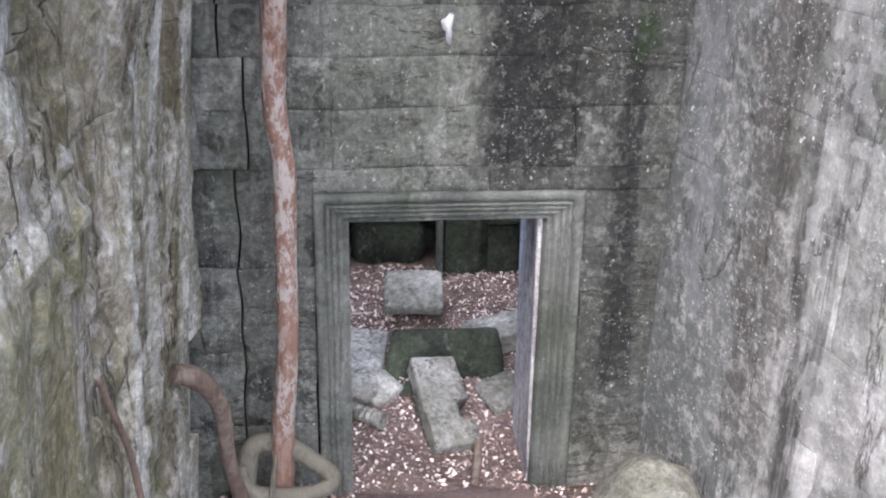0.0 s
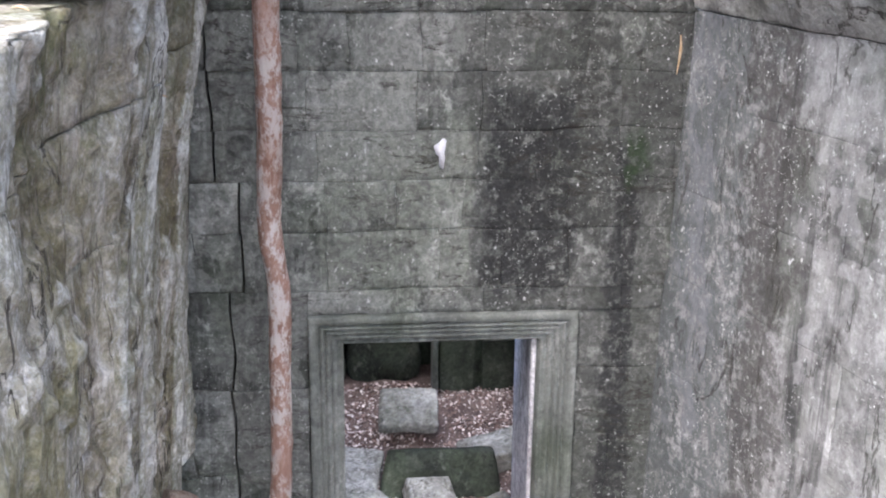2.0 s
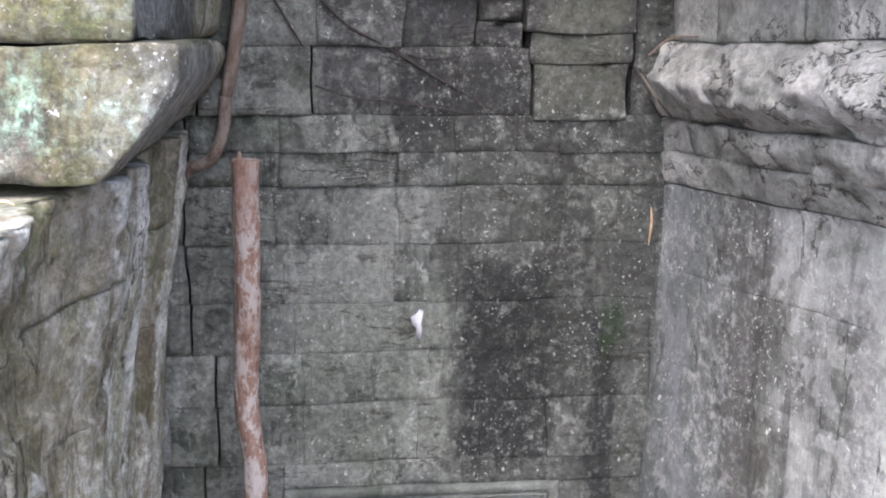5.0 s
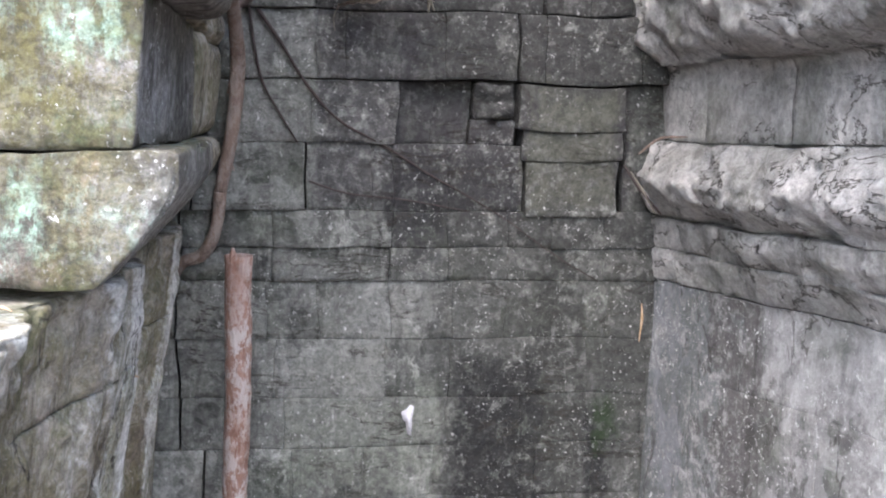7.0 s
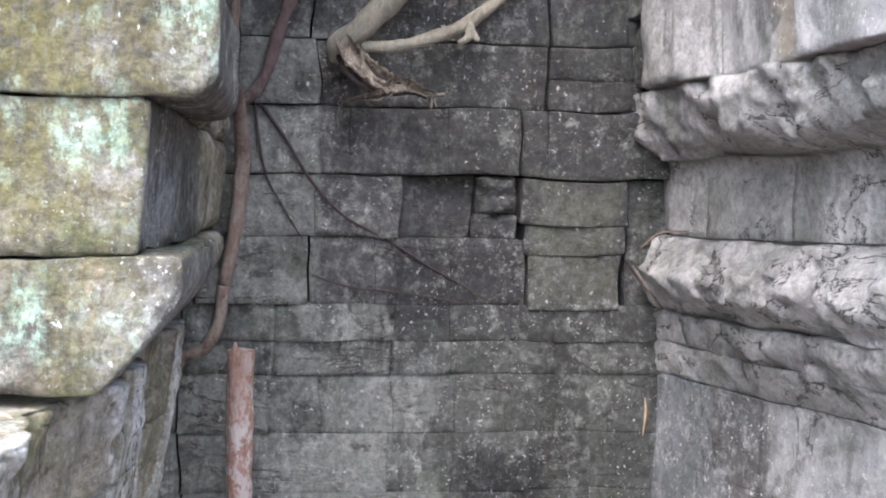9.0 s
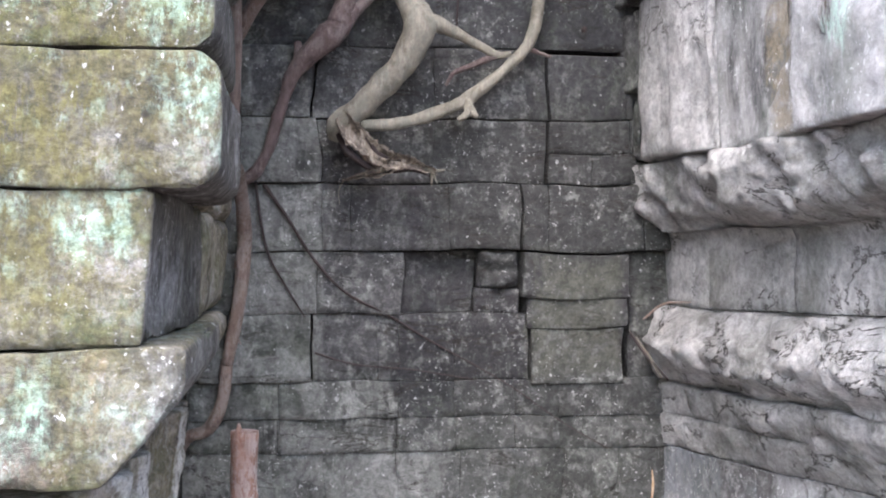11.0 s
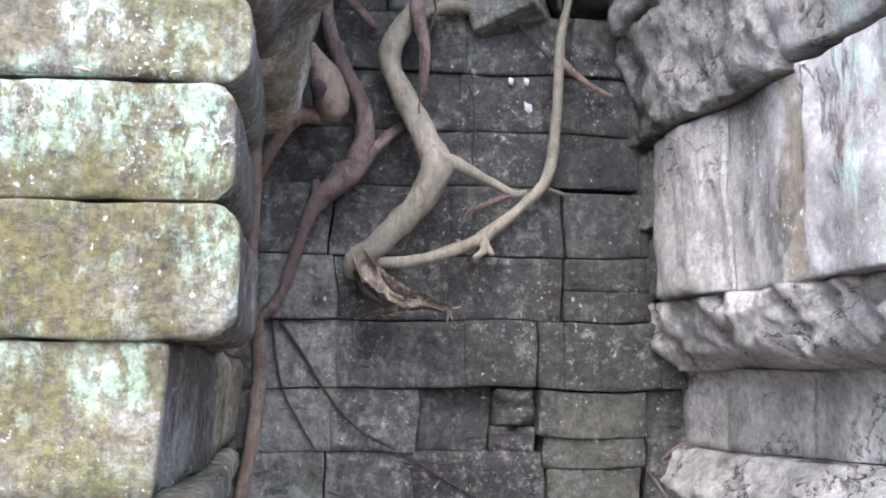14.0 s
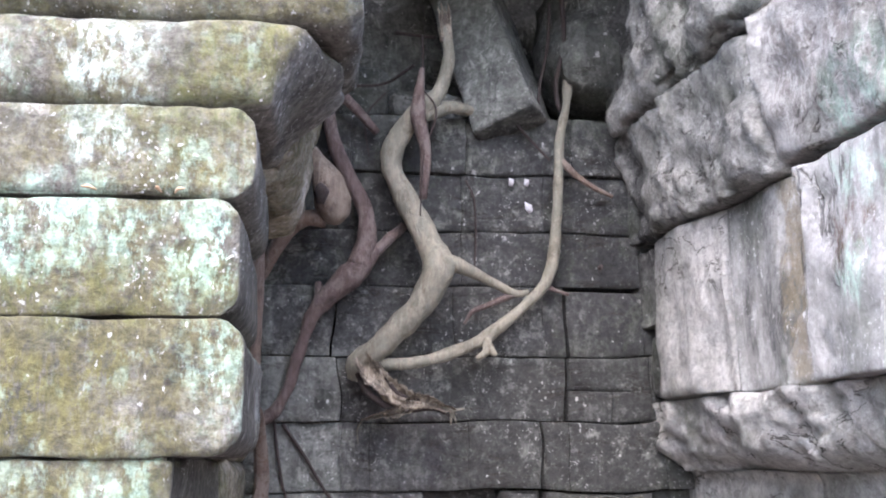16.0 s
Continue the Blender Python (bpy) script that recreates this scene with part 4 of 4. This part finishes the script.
tagged(tube("tree_root", [(-1.36, -1.05, 1.38), (-1.28, -1.0, 1.33), (-1.22, -0.9, 1.2), (-1.18, -0.8, 1.01), (-1.18, -0.7, 0.72), (-1.16, -0.55, 0.41), (-1.12, -0.4, 0.1)], [0.045, 0.05, 0.045, 0.04, 0.04, 0.045], M_BROWN), "reddish root growing out of the wall down to the ground", "root")
tagged(tube("stick", [(-1.29, -2.8, 2.36), (-1.285, -2.7, 2.2), (-1.28, -2.54, 1.95), (-1.27, -2.48, 1.74), (-1.26, -2.3, 1.1), (-1.25, -2.1, 0.1)], [0.009, 0.012, 0.012, 0.013, 0.016], M_BROWN, sides=8), "thin reddish stick leaning on the wall", "stick")

# ---- roots hanging over the back wall ----
pale = empty("strangler_root", "thick pale tan strangler root with a torn lower end", "root")
pale_stem = tube("stem", [(-0.02, -0.28, 6.74), (0.01, -0.28, 6.59), (-0.04, -0.26, 6.40), (-0.16, -0.24, 6.28), (-0.25, -0.22, 6.15), (-0.27, -0.2, 6.01), (-0.19, -0.22, 5.84), (-0.10, -0.25, 5.65), (-0.05, -0.3, 5.49), (-0.15, -0.25, 5.30), (-0.30, -0.2, 5.15), (-0.42, -0.15, 5.05), (-0.44, -0.11, 4.98)],
     [0.024, 0.033, 0.036, 0.052, 0.053, 0.055, 0.060, 0.063, 0.079, 0.063, 0.060, 0.060, 0.040], M_PALE, pale, sides=20, per=8, knot=0.2)
tube("branch", [(-0.06, -0.3, 5.51), (0.02, -0.29, 5.52), (0.11, -0.24, 5.50), (0.26, -0.18, 5.44), (0.35, -0.16, 5.40), (0.42, -0.14, 5.41)], [0.06, 0.045, 0.03, 0.022, 0.018, 0.014], M_PALE, pale)
tube("branch", [(-0.17, -0.24, 6.27), (-0.05, -0.22, 6.32), (0.04, -0.18, 6.35), (0.19, -0.06, 6.36)], [0.05, 0.04, 0.032, 0.028], M_PALE, pale)
tube("rootlet", [(0.35, -0.16, 5.40), (0.21, -0.15, 5.34), (0.14, -0.14, 5.31), (0.10, -0.12, 5.25)], [0.02, 0.014, 0.012, 0.008], M_PURPLE, pale, sides=8)
tube("rootlet", [(-0.13, -0.33, 6.5), (-0.15, -0.33, 6.27), (-0.11, -0.3, 6.08), (-0.12, -0.26, 5.85)], [0.012, 0.04, 0.028, 0.02], M_PURPLE, pale, sides=10)


def shell(name, line, widths, parent, label=""):
    """Torn shell of bark: a crumpled, hollowed strip along the line, with ragged edges."""
    SEED[0] += 1
    mid, across, verts, faces = spline(line, 9), 9, [], []
    for side in (0.0, 0.014):
        for i, p in enumerate(mid):
            u = i / (len(mid) - 1) * (len(widths) - 1)
            k = min(int(u), len(widths) - 2)
            wide = widths[k] + (widths[k + 1] - widths[k]) * (u - k)
            d = (mid[min(i + 1, len(mid) - 1)] - mid[max(i - 1, 0)]).normalized()
            nrm = d.cross(Vector((0, 1, 0))).normalized()
            for j in range(across):
                e = 2 * j / (across - 1) - 1
                rag = 1 + 0.45 * noise.noise(Vector((i * 0.55, (j > 4) * 7 + SEED[0], 2))) * abs(e)
                q = p + nrm * (wide * e * rag)
                q += Vector((0, -0.045 * e * e + 0.018 * noise.noise(q * 26) + side, 0.012 * noise.noise(q * 33)))
                verts.append(q)
    n = len(mid) * across
    for i in range(len(mid) - 1):
        for j in range(across - 1):
            q = [i * across + j, i * across + j + 1, (i + 1) * across + j + 1, (i + 1) * across + j]
            faces += [q[::-1], [n + c for c in q]]
    rim = [j for j in range(across)] + [i * across + across - 1 for i in range(1, len(mid))] + [(len(mid) - 1) * across + j for j in range(across - 2, -1, -1)] + [i * across for i in range(len(mid) - 2, 0, -1)]
    faces += [[a, b, n + b, n + a] for a, b in zip(rim, rim[1:] + rim[:1])]
    return link(name, verts, faces, M_TORN, parent, label)


shell("torn_shell", [(-0.42, -0.2, 5.08), (-0.36, -0.22, 4.99), (-0.29, -0.23, 4.93), (-0.2, -0.23, 4.87), (-0.09, -0.22, 4.855), (0.04, -0.19, 4.815)], [0.035, 0.055, 0.045, 0.05, 0.03, 0.008], pale_stem, "crumpled shell of torn dry bark")
shell("torn_shell", [(-0.14, -0.23, 4.865), (-0.22, -0.22, 4.82), (-0.31, -0.18, 4.795), (-0.41, -0.13, 4.775)], [0.03, 0.03, 0.016, 0.004], pale_stem, "crumpled shell of torn dry bark")
rng = random.Random(12)
for k in range(4):
    u = k / 3 - 0.5
    jit = [Vector((rng.uniform(-0.012, 0.012), rng.uniform(-0.02, 0.02), rng.uniform(-0.012, 0.012))) for _ in range(6)]
    line = [Vector(p) + q for p, q in zip(((-0.41 + 0.05 * u, -0.15, 5.05 + 0.03 * u), (-0.35 + 0.07 * u, -0.2, 4.96 + 0.07 * u), (-0.26 + 0.05 * u, -0.23, 4.87 + 0.07 * u),
            (-0.16 + 0.03 * u, -0.22, 4.84 + 0.05 * u), (-0.06, -0.2, 4.85 + 0.035 * u), (0.05 + 0.03 * u, -0.17, 4.80 + 0.05 * u)), jit)]
    line = line[:6 - rng.choice((0, 0, 1, 2))]
    tube("splinter", line, [0.018, 0.02, 0.017, 0.013, 0.007, 0.003][:len(line)], M_TORN if k % 3 else M_TWIG, pale_stem, sides=6, per=8, knot=0.5)
for k in range(2):
    tube("splinter", [(-0.2, -0.225, 4.85 - 0.012 * k), (-0.27, -0.21 - 0.01 * k, 4.815 - 0.008 * k), (-0.34, -0.17, 4.795), (-0.41 + 0.03 * k, -0.12, 4.775)], [0.018, 0.014, 0.008, 0.003], M_TORN if k % 2 else M_BROWN, pale_stem, sides=6, per=8, knot=0.5)
tube("rootlet", [(-0.40, -0.12, 4.78), (-0.425, -0.1, 4.73), (-0.42, -0.08, 4.66)], [0.004, 0.003, 0.002], M_GREYROOT, pale_stem, sides=6)
for a in ((0.05, -0.19, 4.76), (0.02, -0.2, 4.75), (0.09, -0.17, 4.83)):
    tube("rootlet", [(-0.02, -0.2, 4.84), (0.02, -0.2, 4.82), a], [0.012, 0.009, 0.004], M_PALE, pale_stem, sides=6)

for k in range(4):
    tube("splinter", [(-0.02 + 0.012 * k, -0.29, 6.66), (-0.03 + 0.014 * k, -0.295, 6.78), (-0.05 + 0.018 * k, -0.3, 6.84 + 0.02 * (k % 2))], [0.014, 0.01, 0.003], M_TORN, pale_stem, sides=6, knot=0.3)

thin = empty("hanging_root", "long bent tan root joining the strangler root", "root")
tube("stem", [(0.67, -0.06, 6.98), (0.65, -0.12, 6.47), (0.60, -0.14, 6.20), (0.58, -0.14, 5.84), (0.535, -0.12, 5.51), (0.41, -0.14, 5.35), (0.20, -0.16, 5.18), (0.0, -0.18, 5.09), (-0.15, -0.18, 5.05), (-0.32, -0.18, 5.04)], [0.023, 0.023, 0.023, 0.027, 0.031, 0.027, 0.033, 0.028, 0.028, 0.028], M_PALE, thin, sides=14, per=8, knot=0.3)
tube("branch", [(0.20, -0.17, 5.17), (0.2, -0.2, 5.11), (0.15, -0.2, 5.07)], [0.03, 0.022, 0.012], M_PALE, thin)
tube("branch", [(0.2, -0.18, 5.15), (0.23, -0.2, 5.1), (0.25, -0.2, 5.09)], [0.025, 0.018, 0.01], M_PALE, thin)
tube("rootlet", [(0.6, -0.14, 6.1), (0.68, -0.14, 6.02), (0.78, -0.12, 5.96), (0.88, -0.1, 5.92)], [0.02, 0.018, 0.014, 0.01], M_BROWN, thin, sides=8)
tube("rootlet", [(0.5, -0.1, 5.46), (0.56, -0.1, 5.43), (0.64, -0.08, 5.41)], [0.015, 0.012, 0.008], M_PURPLE, thin, sides=8)

purple = empty("forked_root", "purple-brown forked root clinging to the wall", "root")
tube("stem", [(-0.92, -0.1, 4.76), (-0.86, -0.11, 4.79), (-0.78, -0.13, 4.89), (-0.69, -0.13, 5.17), (-0.63, -0.14, 5.32), (-0.47, -0.16, 5.47), (-0.33, -0.14, 5.62), (-0.2, -0.08, 5.75)], [0.03, 0.03, 0.028, 0.03, 0.042, 0.066, 0.034, 0.02], M_PURPLE, purple, sides=14, knot=0.28)
tube("branch", [(-0.43, -0.16, 5.52), (-0.39, -0.15, 5.66), (-0.40, -0.14, 5.82), (-0.50, -0.14, 6.02), (-0.57, -0.15, 6.2), (-0.6, -0.17, 6.42)], [0.06, 0.05, 0.04, 0.04, 0.035, 0.03], M_PURPLE, purple)
tube("branch", [(-0.62, -0.18, 6.44), (-0.54, -0.19, 6.41), (-0.45, -0.17, 6.33), (-0.34, -0.1, 6.23)], [0.014, 0.026, 0.027, 0.02], M_PURPLE, purple)
tube("stub", [(-0.62, -0.13, 5.33), (-0.62, -0.11, 5.40), (-0.625, -0.09, 5.45)], [0.03, 0.026, 0.018], M_PURPLE, purple, sides=8)

burl = empty("swollen_root", "swollen tan root curling out beside the wall", "root")
tube("swelling", [(-0.655, -0.33, 6.08), (-0.635, -0.33, 6.0), (-0.59, -0.33, 5.91), (-0.56, -0.32, 5.81), (-0.545, -0.3, 5.74), (-0.535, -0.29, 5.71)], [0.012, 0.05, 0.08, 0.09, 0.066, 0.02], M_FLESH, burl, sides=20, knot=0.06)
# Solid dark lump on the swelling gives the hollow's shade by colour.
tube("hollow", [(-0.625, -0.385, 5.88), (-0.618, -0.395, 5.84), (-0.622, -0.385, 5.79)], [0.02, 0.04, 0.02], M_TWIG, burl, "dark lump standing for a shaded hollow in the root", sides=14, knot=0.1)
tube("tail", [(-0.6, -0.27, 5.74), (-0.70, -0.25, 5.74), (-0.8, -0.2, 5.66), (-0.9, -0.12, 5.50), (-0.96, -0.1, 5.4)], [0.045, 0.04, 0.038, 0.036, 0.03], M_BROWN, burl)
# White strip paints the glint along the swelling.
tube("torn_edge", [(-0.69, -0.36, 6.07), (-0.705, -0.37, 5.98), (-0.7, -0.37, 5.88)], [0.006, 0.012, 0.006], M_GUANO, burl, "white strip painted as a glint on the root's edge", sides=8)

hang = empty("hanging_root", "long brown root running down the wall corner", "root")
tube("stem", [(-0.9, -0.85, 6.1), (-0.895, -0.8, 5.8), (-0.885, -0.8, 5.31), (-0.90, -0.75, 4.86), (-0.89, -0.4, 4.76), (-0.88, -0.13, 4.49), (-0.91, -0.11, 4.16), (-0.965, -0.09, 3.88)],
     [0.026, 0.026, 0.026, 0.026, 0.032, 0.036, 0.033, 0.03], M_BROWN, hang, sides=12, per=8)

tube("hook", [(-0.965, -0.09, 3.88), (-0.975, -0.085, 3.78), (-1.0, -0.08, 3.66), (-1.06, -0.06, 3.565), (-1.15, -0.03, 3.53), (-1.19, 0.0, 3.46)], [0.03, 0.03, 0.031, 0.031, 0.03, 0.02], M_BROWN, hang, sides=12, per=8)
for at, to in (((-0.90, -0.14, 4.45), (-0.93, -0.1, 4.35)), ((-0.93, -0.12, 4.05), (-0.9, -0.08, 3.98))):
    tube("rootlet", [at, tuple((Vector(at) + Vector(to)) / 2), to], [0.01, 0.008, 0.004], M_BROWN, hang, sides=6)

for pts, rad in (([(-0.79, -0.05, 4.76), (-0.67, -0.05, 4.59), (-0.55, -0.05, 4.40), (-0.39, -0.04, 4.23), (-0.17, -0.02, 4.11), (0.06, -0.02, 3.97), (0.26, -0.02, 3.86), (0.46, -0.03, 3.74), (0.70, -0.04, 3.57), (0.94, -0.03, 3.43)], [0.010, 0.008, 0.006, 0.004, 0.003, 0.003]),
                 ([(-0.83, -0.06, 4.78), (-0.80, -0.06, 4.56), (-0.76, -0.04, 4.40), (-0.67, -0.04, 4.24), (-0.59, -0.06, 4.11)], [0.008, 0.006, 0.004]),
                 ([(-0.54, -0.03, 3.93), (-0.34, -0.02, 3.87), (-0.05, -0.02, 3.84), (0.35, -0.02, 3.77)], [0.005, 0.004, 0.003]),
                 ([(0.12, -0.06, 6.0), (0.16, -0.07, 5.9), (0.17, -0.06, 5.7), (0.16, -0.05, 5.5)], [0.006, 0.006, 0.004]),
                 ([(-0.62, -0.05, 6.5), (-0.45, -0.06, 6.49), (-0.3, -0.08, 6.5), (-0.16, -0.2, 6.56)], [0.01, 0.009, 0.008]),
                 ([(-0.24, -0.02, 6.8), (-0.15, -0.1, 6.76), (-0.05, -0.18, 6.72)], [0.012, 0.01, 0.008]),
                 ([(-0.11, -0.14, 6.74), (-0.115, -0.2, 6.6), (-0.12, -0.3, 6.44)], [0.007, 0.007, 0.006]),
                 ([(0.56, -0.14, 6.95), (0.54, -0.16, 6.7), (0.5, -0.15, 6.5), (0.49, -0.12, 6.34)], [0.009, 0.008, 0.007]),
                 ([(0.62, -0.16, 6.98), (0.62, -0.2, 6.72), (0.58, -0.17, 6.5), (0.6, -0.14, 6.36)], [0.014, 0.014, 0.012]),
                 ([(-0.3, -0.1, 6.44), (-0.4, -0.12, 6.3), (-0.38, -0.1, 6.1)], [0.006, 0.005, 0.004]),
                 ([(-0.14, -0.34, 6.4), (-0.06, -0.33, 6.28), (-0.12, -0.32, 6.05), (-0.14, -0.33, 5.75)], [0.005, 0.005, 0.003]),
                 ([(0.2, -0.1, 6.34), (0.32, -0.12, 6.36), (0.42, -0.12, 6.24), (0.55, -0.12, 6.1)], [0.009, 0.009, 0.007])):
    tagged(tube("vine", pts, rad, M_TWIG, sides=6, knot=0.2), "thin dark vine creeping across the stone blocks", "vine", "vines on the wall")

# ---- marks and scraps on the walls ----
def crust(at, pts, label, mat=None):
    SEED[0] += 1
    c = Vector(at)
    ring = [c + Vector((x, 0, z)) for x, z in pts]
    back = [p + Vector((0, 0.03, 0)) for p in ring]
    n = len(ring)
    faces = [list(range(n))] + [[i, n + i, n + (i + 1) % n, (i + 1) % n] for i in range(n)]
    tagged(link("crust", ring + back, faces, mat or M_GUANO, wall_back), label)


crust((-0.02, -0.014, 2.72), [(-0.045, 0.03), (-0.035, -0.01), (-0.02, -0.02), (-0.015, -0.08), (0.005, -0.09), (0.012, -0.03), (0.008, 0.0), (0.02, 0.06), (0.0, 0.07), (-0.02, 0.045)], "white crust on the stone")
crust((0.45, -0.04, 5.87), [(-0.02, 0.03), (-0.015, -0.01), (0.005, -0.035), (0.022, -0.02), (0.018, 0.012), (-0.005, 0.02)], "white crust on the stone")
tagged(tube("dry_leaf", [(1.165, -0.06, 3.32), (1.17, -0.06, 3.24), (1.16, -0.055, 3.12)], [0.003, 0.008, 0.003], M_STRAW, sides=6), "straw-coloured dry leaf caught on the wall", "leaf")

for a, b, c, rad, mat in (((1.03, -0.12, 4.03), (1.1, -0.16, 3.92), (1.2, -0.22, 3.79), 0.018, M_TWIG), ((1.06, -0.13, 4.0), (1.12, -0.17, 3.9), (1.17, -0.21, 3.8), 0.014, M_GREYROOT), ((1.09, -0.16, 4.09), (1.18, -0.22, 4.17), (1.3, -0.3, 4.18), 0.014, M_BROWN)):
    tagged(tube("wood_splinter", [a, b, c], [rad * 0.35, rad * 0.6, rad * 0.25], mat, sides=6, knot=0.3), "weathered broken stick lying across the stone ledge", "wood piece")

for dx in (0.36, 0.44):
    crust((dx, -0.055, 6.0), [(-0.01, 0.02), (-0.012, -0.015), (0.008, -0.02), (0.014, 0.01)], "small white crust on the stone")

for at, turn, mat in (((-1.27, -2.6, 5.322), 20, M_STRAW), ((-1.08, -2.6, 5.322), 80, M_STRAW), ((-1.02, -2.6, 5.32), 140, M_STRAW), ((-1.36, -2.72, 3.745), 0, M_STRAW), ((-1.18, -1.6, 3.31), 60, M_STRAW)):
    mm = pose(*at, 70, 10, turn)
    tagged(tube("dry_leaf", [mm @ Vector((-0.02, 0, 0)), mm @ Vector((0, 0.006, 0)), mm @ Vector((0.024, 0, 0.004))], [0.0015, 0.006, 0.0015], mat, sides=6, knot=0.3), "small dry leaf caught on a stone ledge", "leaf", "dry leaves on the ledges")

# Flat dark disc: the hole's shade is colour only, nothing is cut.
crust((0.815, -0.075, 5.555), [(0.013 * math.cos(a * 0.8), 0.015 * math.sin(a * 0.8)) for a in range(8)], "small dark disc standing for a hole in a block", M_TWIG)
